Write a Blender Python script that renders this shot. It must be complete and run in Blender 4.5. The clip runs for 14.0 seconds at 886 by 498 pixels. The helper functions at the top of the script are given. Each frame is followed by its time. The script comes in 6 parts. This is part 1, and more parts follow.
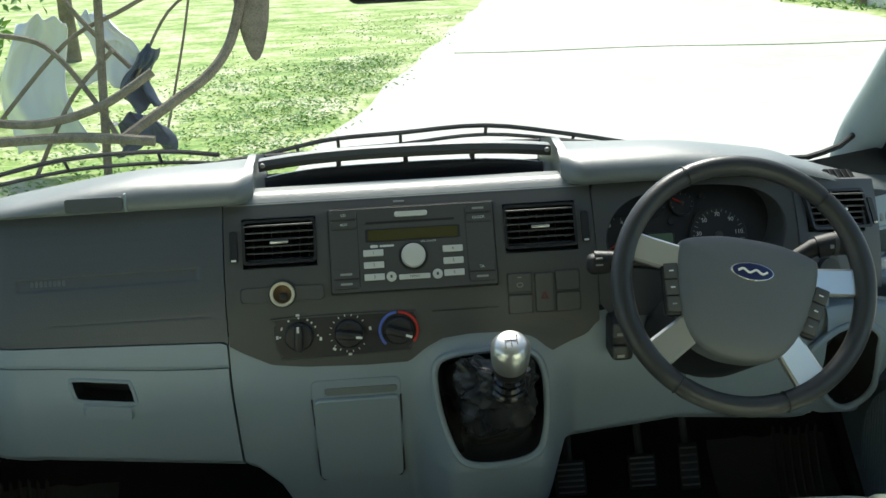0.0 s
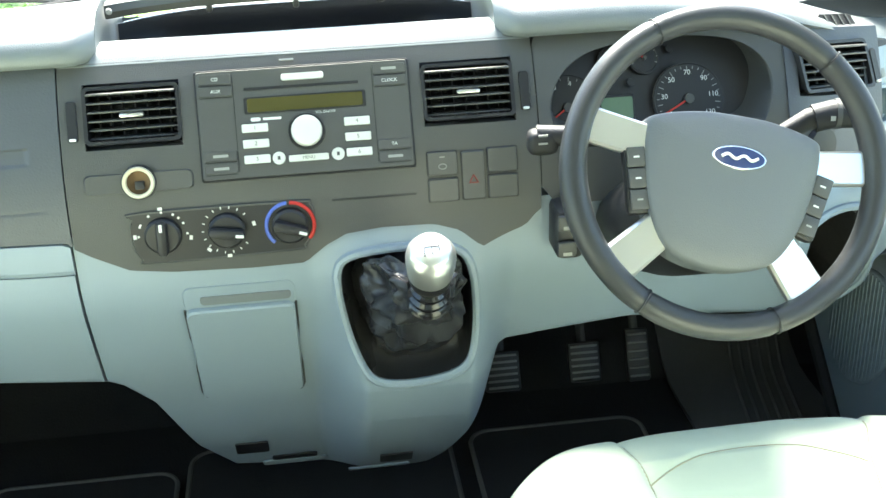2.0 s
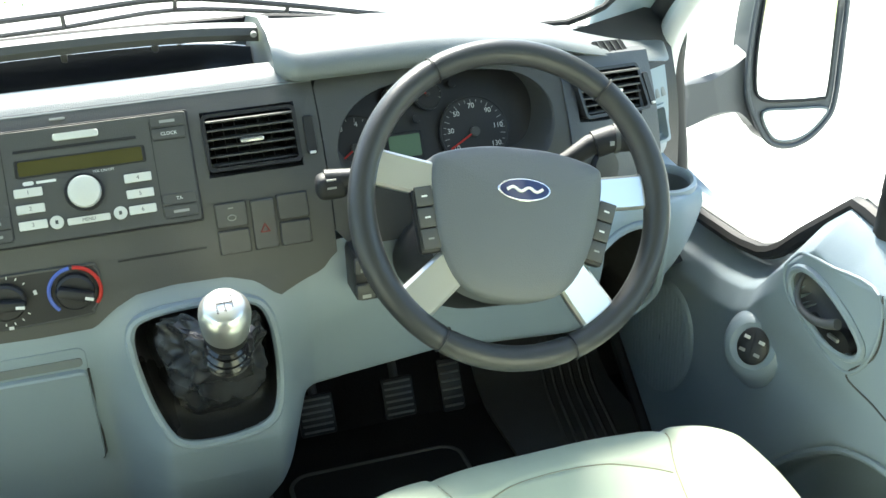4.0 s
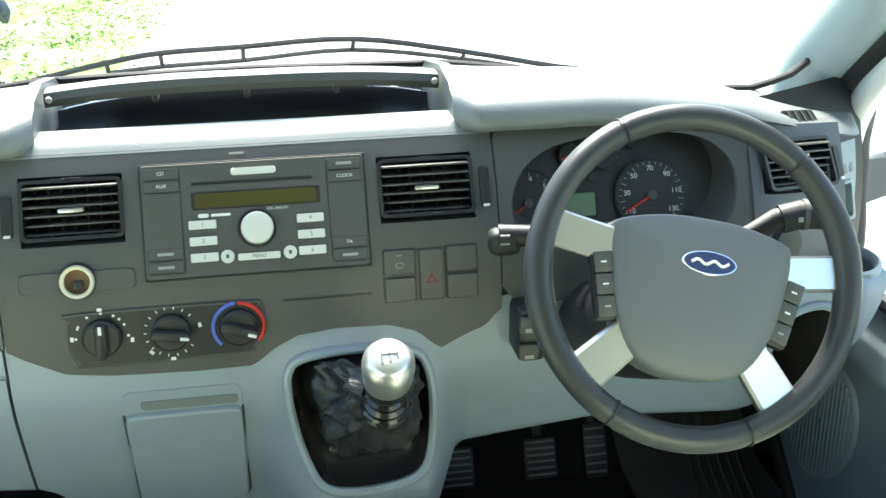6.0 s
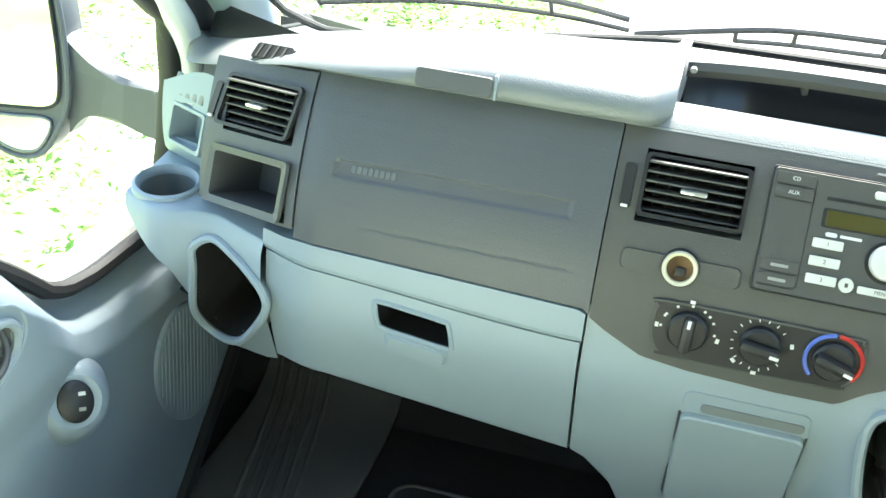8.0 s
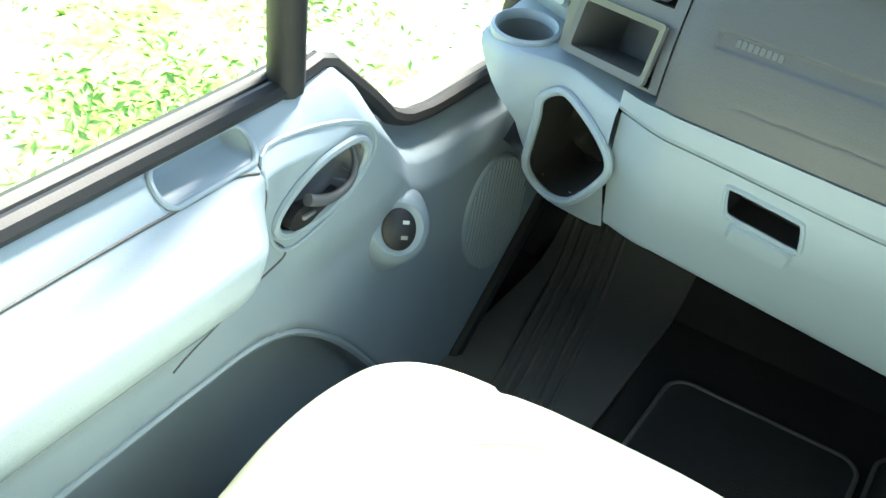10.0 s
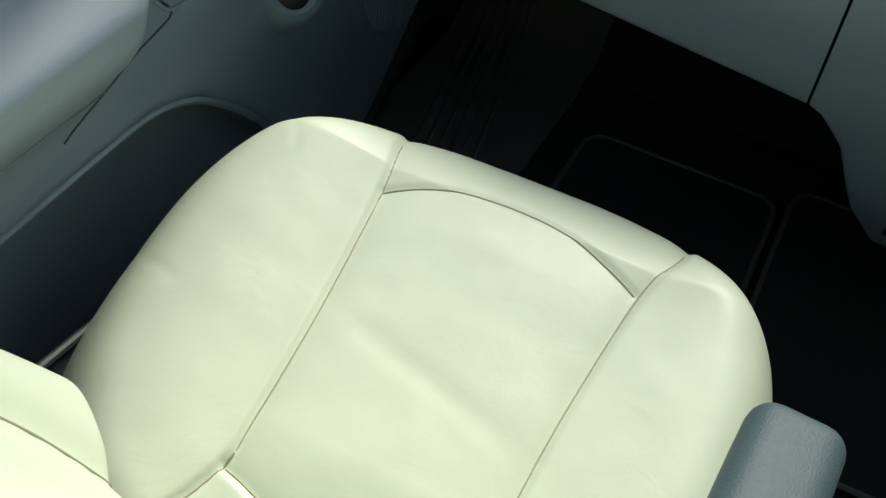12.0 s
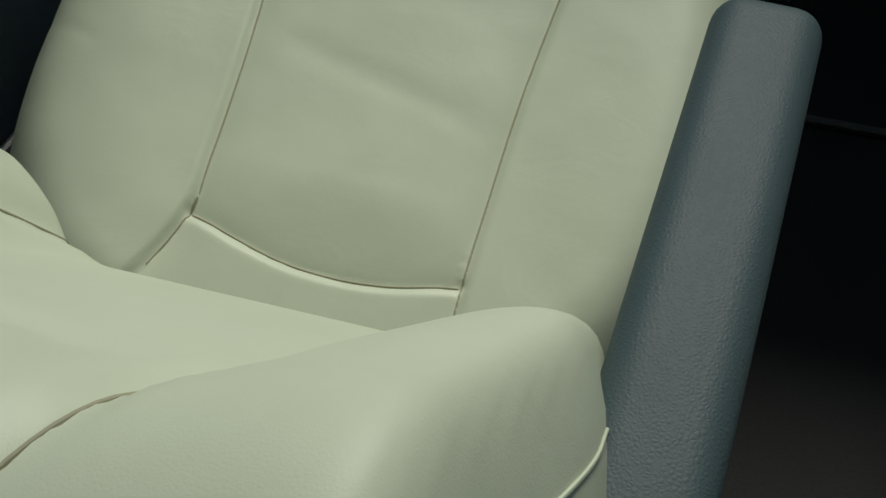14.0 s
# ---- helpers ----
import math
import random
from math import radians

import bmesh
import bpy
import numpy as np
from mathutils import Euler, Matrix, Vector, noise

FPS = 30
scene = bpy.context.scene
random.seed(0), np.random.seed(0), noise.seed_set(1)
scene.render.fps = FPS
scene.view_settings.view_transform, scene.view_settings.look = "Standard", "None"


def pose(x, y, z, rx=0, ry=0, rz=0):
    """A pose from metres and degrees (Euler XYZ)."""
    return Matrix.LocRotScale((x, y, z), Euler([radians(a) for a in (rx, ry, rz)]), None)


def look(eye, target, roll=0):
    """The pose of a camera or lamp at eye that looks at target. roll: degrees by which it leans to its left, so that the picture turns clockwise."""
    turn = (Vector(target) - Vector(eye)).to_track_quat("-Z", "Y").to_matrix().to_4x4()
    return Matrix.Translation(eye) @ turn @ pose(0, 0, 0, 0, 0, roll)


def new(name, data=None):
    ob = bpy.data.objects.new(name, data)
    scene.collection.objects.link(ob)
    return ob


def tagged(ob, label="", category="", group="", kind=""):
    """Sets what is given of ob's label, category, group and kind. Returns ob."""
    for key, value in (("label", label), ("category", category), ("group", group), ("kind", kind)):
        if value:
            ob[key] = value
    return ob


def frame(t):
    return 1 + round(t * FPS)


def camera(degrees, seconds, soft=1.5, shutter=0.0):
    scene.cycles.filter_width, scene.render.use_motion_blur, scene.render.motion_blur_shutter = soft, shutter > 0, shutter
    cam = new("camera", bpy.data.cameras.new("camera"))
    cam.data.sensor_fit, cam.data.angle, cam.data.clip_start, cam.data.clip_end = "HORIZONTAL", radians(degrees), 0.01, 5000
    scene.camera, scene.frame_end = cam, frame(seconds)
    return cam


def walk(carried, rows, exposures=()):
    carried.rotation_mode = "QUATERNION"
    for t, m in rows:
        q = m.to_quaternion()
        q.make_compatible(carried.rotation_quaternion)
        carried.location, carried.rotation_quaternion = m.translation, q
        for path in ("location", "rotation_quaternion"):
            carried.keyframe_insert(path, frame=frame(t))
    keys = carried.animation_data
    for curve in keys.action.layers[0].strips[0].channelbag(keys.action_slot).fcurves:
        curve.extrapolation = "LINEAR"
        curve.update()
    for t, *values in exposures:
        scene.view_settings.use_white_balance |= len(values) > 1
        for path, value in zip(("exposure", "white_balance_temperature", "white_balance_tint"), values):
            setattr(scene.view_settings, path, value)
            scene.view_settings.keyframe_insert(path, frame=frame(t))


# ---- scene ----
cam = camera(42.0, 14.0)
PATH = [
    (0, (-0.044, -0.058, 1.221), (0.062, 1.867, 0.688), -2.7),
    (0.5, (0.005, 0.075, 1.224), (0.07, 1.974, 0.6), -1.8),
    (1, (0.037, 0.178, 1.213), (0.022, 2.036, 0.475), -2.1),
    (1.5, (0.014, 0.241, 1.203), (0.029, 2.074, 0.403), -1.9),
    (2, (0.003, 0.288, 1.199), (0.215, 2.086, 0.349), -2.0),
    (2.5, (0.02, 0.303, 1.192), (0.469, 2.039, 0.305), -2.7),
    (2.7, (0.036, 0.308, 1.193), (0.559, 2.023, 0.305), -2.8),
    (5, (0.028, 0.302, 1.226), (0.537, 2.077, 0.458), -2.4),
    (5.5, (0.016, 0.311, 1.228), (0.474, 2.106, 0.476), -2.8),
    (6, (-0.006, 0.358, 1.216), (0.318, 2.182, 0.462), -0.4),
    (6.5, (-0.009, 0.418, 1.214), (0.068, 2.255, 0.428), -0.0),
    (7, (-0.07, 0.438, 1.239), (-0.182, 2.262, 0.425), 2.4),
    (7.5, (-0.133, 0.443, 1.234), (-0.394, 2.247, 0.411), 3.9),
    (8, (-0.183, 0.459, 1.244), (-0.589, 2.199, 0.344), 5.5),
    (8.5, (-0.231, 0.454, 1.233), (-0.753, 2.139, 0.29), 7.0),
    (9, (-0.275, 0.436, 1.205), (-0.932, 2.052, 0.227), 9.6),
    (11.3, (-0.305, 0.449, 1.178), (-0.983, 1.841, -0.089), 9.6),
    (11.5, (-0.2936, 0.4439, 1.1560), (-0.9209, 1.8540, -0.1161), 9.59),
    (12.1, (-0.2667, 0.4493, 1.1296), (-0.7187, 1.8219, -0.2530), 9.74),
    (12.5, (-0.2617, 0.4500, 1.1061), (-0.6735, 1.7727, -0.3364), 8.24),
    (13, (-0.2525, 0.4438, 1.0761), (-0.6654, 1.7301, -0.3987), 5.63),
    (13.5, (-0.2303, 0.4390, 1.0564), (-0.6279, 1.6725, -0.4670), 1.33),
    (14, (-0.2238, 0.4371, 1.0394), (-0.5907, 1.5906, -0.5527), -2.03),
]
# seconds, stops, kelvin, tint
EXPOSURES = [(0, 0.55, 6700, 3), (0.3, 1.05, 6700, 3), (0.6, 2.1, 6700, 3), (1, 2.55, 6700, 3), (1.5, 2.75, 6700, 3), (2.7, 2.85, 6700, 3), (5, 1.8, 6700, 3), (5.6, 2, 6700, 3), (6, 2.2, 6700, 3), (6.5, 2.3, 6700, 3), (7, 2.55, 6700, 3), (7.5, 2.7, 6700, 3), (8.5, 2.7, 6700, 3), (9.2, 2.85, 6700, 3), (11.3, 1.05, 6700, 3), (11.7, 0.4, 6700, 3), (12.1, 0, 6700, 3), (12.5, -0.42, 6700, 3), (13, -0.76, 6700, 3), (13.5, -0.98, 6700, 3), (14, -1.08, 6700, 3)]
walk(cam, [(t, look(eye, target, roll)) for t, eye, target, roll in PATH], EXPOSURES)

# ---- world and light ----
world = bpy.data.worlds.new("world")
scene.world = world
world.use_nodes = True
wn = world.node_tree.nodes
sky = wn.new("ShaderNodeTexSky")
sky.sky_type = "NISHITA"
sky.sun_disc = False
sky.sun_elevation, sky.sun_rotation = radians(52), radians(1)
wn["Background"].inputs[1].default_value = 0.14
world.node_tree.links.new(sky.outputs[0], wn["Background"].inputs[0])
sun = new("sun", bpy.data.lights.new("sun", "SUN"))
sun.data.energy, sun.data.angle, sun.data.color = 5.0, radians(18), (1.0, 0.96, 0.9)
sun.matrix_world = look((0.15, 8.0, 9.9), (0, 0.6, 0.4))


# ---- materials ----
def mat(name, rgb, rough=0.5, metal=0.0, grain=0.0, size=300.0, vary=0.12, patch=6.0, spec=0.5, coat=0.0):
    """Paint, plastic, cloth: a base colour that varies at two scales, with a fine relief of that size."""
    m = bpy.data.materials.new(name)
    m.use_nodes = True
    t = m.node_tree
    n, k = t.nodes, t.links
    b = n["Principled BSDF"]
    b.inputs["Roughness"].default_value, b.inputs["Metallic"].default_value = rough, metal
    b.inputs["Specular IOR Level"].default_value = spec
    b.inputs["Coat Weight"].default_value = coat
    co = n.new("ShaderNodeTexCoord")
    big, small = n.new("ShaderNodeTexNoise"), n.new("ShaderNodeTexNoise")
    big.inputs["Scale"].default_value, small.inputs["Scale"].default_value = patch, size
    big.inputs["Detail"].default_value, small.inputs["Detail"].default_value = 5, 3
    k.new(co.outputs["Object"], big.inputs["Vector"])
    k.new(co.outputs["Object"], small.inputs["Vector"])
    mix = n.new("ShaderNodeMix")
    mix.data_type = "RGBA"
    mix.inputs["A"].default_value = (*[c * (1 - vary) for c in rgb], 1)
    mix.inputs["B"].default_value = (*[min(1, c * (1 + vary)) for c in rgb], 1)
    add = n.new("ShaderNodeMath")
    add.operation = "MULTIPLY_ADD"
    add.inputs[1].default_value, add.inputs[2].default_value = 0.35, 0.0
    k.new(small.outputs["Fac"], add.inputs[0])
    sm = n.new("ShaderNodeMath")
    sm.operation = "MULTIPLY_ADD"
    sm.inputs[1].default_value = 0.65
    k.new(big.outputs["Fac"], sm.inputs[0])
    k.new(add.outputs[0], sm.inputs[2])
    k.new(sm.outputs[0], mix.inputs["Factor"])
    k.new(mix.outputs["Result"], b.inputs["Base Color"])
    rr = n.new("ShaderNodeMapRange")
    rr.inputs["To Min"].default_value, rr.inputs["To Max"].default_value = max(0.02, rough - 0.07), min(1, rough + 0.07)
    k.new(big.outputs["Fac"], rr.inputs["Value"])
    k.new(rr.outputs[0], b.inputs["Roughness"])
    if grain:
        bp = n.new("ShaderNodeBump")
        bp.inputs["Strength"].default_value, bp.inputs["Distance"].default_value = grain, 0.001
        k.new(small.outputs["Fac"], bp.inputs["Height"])
        k.new(bp.outputs[0], b.inputs["Normal"])
    return m


def leather(name, rgb, rough, cell=420.0, depth=0.5, wrinkle=0.3):
    """Grained hide: a cell pattern with long soft creases on top."""
    m = mat(name, rgb, rough, 0, 0.0, 40.0, 0.06, 9.0)
    t = m.node_tree
    n, k = t.nodes, t.links
    co = n.new("ShaderNodeTexCoord")
    v, w = n.new("ShaderNodeTexVoronoi"), n.new("ShaderNodeTexNoise")
    v.feature = "DISTANCE_TO_EDGE"
    v.inputs["Scale"].default_value, w.inputs["Scale"].default_value = cell, 14
    w.inputs["Detail"].default_value, w.inputs["Distortion"].default_value = 4, 1.2
    k.new(co.outputs["Object"], v.inputs["Vector"])
    k.new(co.outputs["Object"], w.inputs["Vector"])
    b1, b2 = n.new("ShaderNodeBump"), n.new("ShaderNodeBump")
    b1.inputs["Strength"].default_value, b1.inputs["Distance"].default_value = depth, 0.0006
    b2.inputs["Strength"].default_value, b2.inputs["Distance"].default_value = wrinkle, 0.006
    k.new(v.outputs["Distance"], b1.inputs["Height"])
    k.new(w.outputs["Fac"], b2.inputs["Height"])
    k.new(b1.outputs[0], b2.inputs["Normal"])
    k.new(b2.outputs[0], n["Principled BSDF"].inputs["Normal"])
    return m


def glass(name, tint=(1, 1, 1)):
    m = bpy.data.materials.new(name)
    m.use_nodes = True
    n, k = m.node_tree.nodes, m.node_tree.links
    n.remove(n["Principled BSDF"])
    a, g, x = n.new("ShaderNodeBsdfTransparent"), n.new("ShaderNodeBsdfGlossy"), n.new("ShaderNodeMixShader")
    a.inputs[0].default_value = (*tint, 1)
    g.inputs["Roughness"].default_value = 0.02
    x.inputs[0].default_value = 0.03
    k.new(a.outputs[0], x.inputs[1])
    k.new(g.outputs[0], x.inputs[2])
    k.new(x.outputs[0], n["Material Output"].inputs[0])
    return m


def ground_mat(name, a, b, c, scale, rough=0.9, bump=0.5):
    """Earth, concrete or turf: three colours broken up by noise."""
    m = bpy.data.materials.new(name)
    m.use_nodes = True
    n, k = m.node_tree.nodes, m.node_tree.links
    p = n["Principled BSDF"]
    p.inputs["Roughness"].default_value = rough
    co = n.new("ShaderNodeTexCoord")
    t1, t2 = n.new("ShaderNodeTexNoise"), n.new("ShaderNodeTexNoise")
    for t, s in ((t1, scale), (t2, scale * 9)):
        t.inputs["Scale"].default_value, t.inputs["Detail"].default_value = s, 8
        k.new(co.outputs["Object"], t.inputs["Vector"])
    ramp = n.new("ShaderNodeValToRGB")
    ramp.color_ramp.elements[0].position, ramp.color_ramp.elements[0].color = 0.38, (*a, 1)
    ramp.color_ramp.elements[1].position, ramp.color_ramp.elements[1].color = 0.62, (*c, 1)
    ramp.color_ramp.elements.new(0.5).color = (*b, 1)
    avg = n.new("ShaderNodeMix")
    avg.inputs["Factor"].default_value = 0.45
    k.new(t1.outputs["Fac"], avg.inputs["A"])
    k.new(t2.outputs["Fac"], avg.inputs["B"])
    k.new(avg.outputs["Result"], ramp.inputs[0])
    k.new(ramp.outputs[0], p.inputs["Base Color"])
    bp = n.new("ShaderNodeBump")
    bp.inputs["Strength"].default_value, bp.inputs["Distance"].default_value = bump, 0.03
    k.new(t2.outputs["Fac"], bp.inputs["Height"])
    k.new(bp.outputs[0], p.inputs["Normal"])
    return m


LIGHT = mat("grey_blue_plastic", (0.27, 0.33, 0.37), 0.41, 0, 0.35, 900, 0.06, 6.0, 0.6)
PAD = mat("soft_grey_dash_skin", (0.175, 0.192, 0.194), 0.38, 0, 0.45, 700, 0.07, 6.0, 0.75)
STACK = mat("charcoal_plastic", (0.075, 0.075, 0.07), 0.48, 0, 0.4, 900, 0.08)
SLATE = leather("slate_grained_skin", (0.086, 0.092, 0.099), 0.47, 260, 0.5, 0.0)
BLACK = mat("black_plastic", (0.018, 0.018, 0.019), 0.42, 0, 0.3, 900, 0.15)
GLOSS = mat("glossy_black_plastic", (0.012, 0.012, 0.013), 0.16, 0, 0, 60, 0.2)
VOID = mat("black_carpet_and_shade", (0.042, 0.042, 0.043), 0.95, 0, 0.8, 260, 0.4, 6, 0.2)
RUBBER = mat("grey_floor_rubber", (0.16, 0.157, 0.15), 0.36, 0, 0.6, 350, 0.2)
MAT = mat("black_mat_pile", (0.036, 0.036, 0.037), 1.0, 0, 1.0, 500, 0.4)
PIPING = mat("grey_mat_binding", (0.16, 0.155, 0.15), 0.8, 0, 0.8, 800, 0.2)
SILVER = mat("satin_silver", (0.72, 0.72, 0.69), 0.30, 0.85, 0.0, 500, 0.02, 2.0)
CHROME = mat("chrome", (0.8, 0.8, 0.8), 0.12, 1.0)
BUTTON = mat("pale_silver_button", (0.68, 0.68, 0.63), 0.42, 0.1, 0.1, 400, 0.05)
IVORY = mat("ivory_ring", (0.7, 0.64, 0.46), 0.45)
BRASS = mat("worn_brass_inside", (0.10, 0.06, 0.028), 0.45, 0.6, 0.2, 200, 0.4)
LCD = mat("olive_display", (0.07, 0.063, 0.018), 0.22, 0, 0, 200, 0.08)
LCDG = mat("green_display", (0.13, 0.21, 0.13), 0.25)
RED = mat("red_print", (0.55, 0.03, 0.02), 0.5)
DULLRED = mat("dull_red_print", (0.2, 0.03, 0.025), 0.5)
BLUE = mat("blue_print", (0.10, 0.16, 0.55), 0.5)
NAVY = mat("navy_enamel", (0.01, 0.02, 0.09), 0.2, 0, 0, 60, 0.05, 6, 0.5, 0.6)
WHITE = mat("white_print", (0.75, 0.75, 0.72), 0.5)
FAINT = mat("grey_print", (0.32, 0.32, 0.3), 0.5)
GRIP = leather("black_wheel_leather", (0.035, 0.037, 0.038), 0.36, 520, 0.35, 0.06)
HUB = mat("grey_airbag_skin", (0.125, 0.135, 0.14), 0.5, 0, 0.5, 800, 0.05)
BOOT = leather("black_gaiter_leather", (0.028, 0.028, 0.029), 0.28, 300, 0.4, 0.35)
CREAM = leather("cream_leather", (0.565, 0.615, 0.475), 0.5, 620, 0.14, 0.10)
STITCH = mat("cream_thread", (0.33, 0.32, 0.22), 0.8)
ARMREST = leather("blue_grey_grained_vinyl", (0.042, 0.070, 0.079), 0.62, 380, 0.7, 0.02)
WHITEPAINT = mat("white_body_paint", (0.72, 0.74, 0.72), 0.25, 0, 0, 60, 0.04, 3, 0.5, 0.5)
SEAL = mat("black_rubber_seal", (0.015, 0.015, 0.016), 0.6, 0, 0.3, 400, 0.2)
HEADLINER = mat("grey_headliner", (0.45, 0.46, 0.45), 0.95, 0, 0.5, 500, 0.06)
MIRROR = mat("mirror_glass", (0.9, 0.92, 0.92), 0.02, 1.0, 0, 60, 0.0)
GLASS = glass("clear_glass", (0.93, 0.97, 0.95))
STEEL = mat("pedal_metal", (0.2, 0.2, 0.2), 0.5, 0.7, 0.2, 300, 0.2)


# ---- helpers of this scene ----
def finish(name, bm, material, smooth=True, angle=40):
    me = bpy.data.meshes.new(name)
    bmesh.ops.recalc_face_normals(bm, faces=bm.faces[:])
    if smooth:
        for fc in bm.faces:
            fc.smooth = True
        for ed in bm.edges:
            if len(ed.link_faces) != 2 or ed.calc_face_angle(0) > radians(angle):
                ed.smooth = False
    bm.to_mesh(me)
    bm.free()
    me.materials.append(material)
    return new(name, me)


def part(name, bm, material, parent, label="", smooth=True, angle=40):
    """One mesh under a thing or a part."""
    ob = finish(name, bm, material, smooth, angle)
    ob.parent = parent
    return tagged(ob, label)


def thing(name, label, category, group="", kind=""):
    return tagged(new(name), label, category, group, kind)


def solo(name, bm, material, label, category, kind="", smooth=True, angle=40):
    return tagged(finish(name, bm, material, smooth, angle), label, category, "", kind)


def add_box(bm, c, s, bevel=0.0, m=None, seg=2):
    got = bmesh.ops.create_cube(bm, size=1)["verts"]
    bmesh.ops.scale(bm, vec=s, verts=got)
    if bevel:
        ed = list({e for v in got for e in v.link_edges})
        got = bmesh.ops.bevel(bm, geom=ed, offset=min(bevel, min(s) * 0.49), segments=seg, profile=0.5, affect="EDGES")["verts"]
    bmesh.ops.transform(bm, matrix=(m or Matrix()) @ Matrix.Translation(c), verts=got)
    return got


def box(c, s, bevel=0.0, m=None, seg=2):
    bm = bmesh.new()
    add_box(bm, c, s, bevel, m, seg)
    return bm


def add_tube(bm, pts, r, n=8, closed=False):
    pts = [Vector(p) for p in pts]
    rings, side = [], None
    for i, p in enumerate(pts):
        a = pts[i - 1] if i or closed else p
        b = pts[(i + 1) % len(pts)] if i + 1 < len(pts) or closed else p
        d = (b - a).normalized()
        if side is None:
            side = d.orthogonal().normalized()
        side = (side - d * side.dot(d)).normalized()
        up = d.cross(side)
        rr = r(i / (len(pts) - 1)) if callable(r) else r
        rings.append([bm.verts.new(p + rr * (math.cos(q) * side + math.sin(q) * up)) for q in (2 * math.pi * j / n for j in range(n))])
    last = len(rings) if closed else len(rings) - 1
    for i in range(last):
        a, b = rings[i], rings[(i + 1) % len(rings)]
        sh = min(range(n), key=lambda h: (a[0].co - b[h].co).length) if closed and i == last - 1 else 0
        for j in range(n):
            bm.faces.new((a[j], a[(j + 1) % n], b[(j + 1 + sh) % n], b[(j + sh) % n]))
    if not closed:
        bm.faces.new(rings[0][::-1])
        bm.faces.new(rings[-1])


def tube(pts, r, n=8, closed=False):
    bm = bmesh.new()
    add_tube(bm, pts, r, n, closed)
    return bm


def add_lathe(bm, prof, m=None, n=32):
    """Profile (radius, height) turned about the z axis of m."""
    m = m or Matrix()
    rings = []
    for r, h in prof:
        if r < 1e-6:
            rings.append([bm.verts.new(m @ Vector((0, 0, h)))])
        else:
            rings.append([bm.verts.new(m @ Vector((r * math.cos(2 * math.pi * j / n), r * math.sin(2 * math.pi * j / n), h))) for j in range(n)])
    for a, b in zip(rings, rings[1:]):
        for j in range(n):
            q = [a[j % len(a)], a[(j + 1) % len(a)], b[(j + 1) % len(b)], b[j % len(b)]]
            q = [v for i, v in enumerate(q) if v not in q[:i]]
            if len(q) > 2:
                bm.faces.new(q)


def lathe(prof, m=None, n=32):
    bm = bmesh.new()
    add_lathe(bm, prof, m, n)
    return bm


def add_grid(bm, fn, us, vs, skip=None):
    rows = [[bm.verts.new(fn(u, v)) for u in us] for v in vs]
    for j in range(len(vs) - 1):
        for i in range(len(us) - 1):
            if not (skip and skip((us[i] + us[i + 1]) / 2, (vs[j] + vs[j + 1]) / 2)):
                bm.faces.new((rows[j][i], rows[j][i + 1], rows[j + 1][i + 1], rows[j + 1][i]))
    for v in [v for v in bm.verts if not v.link_faces]:
        bm.verts.remove(v)


def thicken(bm, d):
    """Gives a sheet a depth of d behind it (d is a vector)."""
    got = bmesh.ops.extrude_face_region(bm, geom=bm.faces[:])
    bmesh.ops.translate(bm, vec=d, verts=[g for g in got["geom"] if isinstance(g, bmesh.types.BMVert)])
    return bm


def steps(a, b, n):
    return [a + (b - a) * i / n for i in range(n + 1)]


def lines(n, *cuts):
    """Even steps between the first and last cut that keep every cut."""
    got = []
    cuts = sorted(cuts)
    for a, b in zip(cuts, cuts[1:]):
        k = max(1, round((b - a) / (cuts[-1] - cuts[0]) * n))
        got += [a + (b - a) * i / k for i in range(k)]
    return got + [cuts[-1]]


def prism(poly, m, depth, bevel=0.0):
    """A plate with the outline poly in the xy plane of m, its face at z = depth."""
    bm = bmesh.new()
    lo = [bm.verts.new((x, y, 0)) for x, y in poly]
    cx, cy = sum(p[0] for p in poly) / len(poly), sum(p[1] for p in poly) / len(poly)
    mid = [bm.verts.new((x, y, depth - bevel)) for x, y in poly]
    hi = []
    for x, y in poly:
        d = Vector((cx - x, cy - y))
        s = min(0.9, bevel / max(d.length, 1e-6))
        hi.append(bm.verts.new((x + d.x * s, y + d.y * s, depth)))
    k = len(poly)
    for a, b in ((lo, mid), (mid, hi)) if bevel else ((lo, hi),):
        for i in range(k):
            bm.faces.new((a[i], a[(i + 1) % k], b[(i + 1) % k], b[i]))
    bm.faces.new(hi)
    bm.faces.new(lo[::-1])
    if not bevel:
        for v in mid:
            bm.verts.remove(v)
    bmesh.ops.transform(bm, matrix=m, verts=bm.verts[:])
    return bm


def rounded(w, h, r, n=5, cx=0.0, cy=0.0):
    got = []
    for sx, sy, a0 in ((1, 1, 0), (-1, 1, 90), (-1, -1, 180), (1, -1, 270)):
        for i in range(n + 1):
            a = radians(a0 + 90 * i / n)
            got.append((cx + sx * (w / 2 - r) + r * math.cos(a), cy + sy * (h / 2 - r) + r * math.sin(a)))
    return got


def smooth01(a, b, x):
    u = max(0.0, min(1.0, (x - a) / (b - a)))
    return u * u * (3 - 2 * u)


# ---- the dashboard's face ----
PZ = (0.18, 0.25, 0.33, 0.426, 0.50, 0.60, 0.68, 0.735, 0.78, 0.845, 0.90, 0.95)
PY = (1.695, 1.65, 1.60, 1.56, 1.525, 1.487, 1.487, 1.495, 1.512, 1.547, 1.60, 1.65)


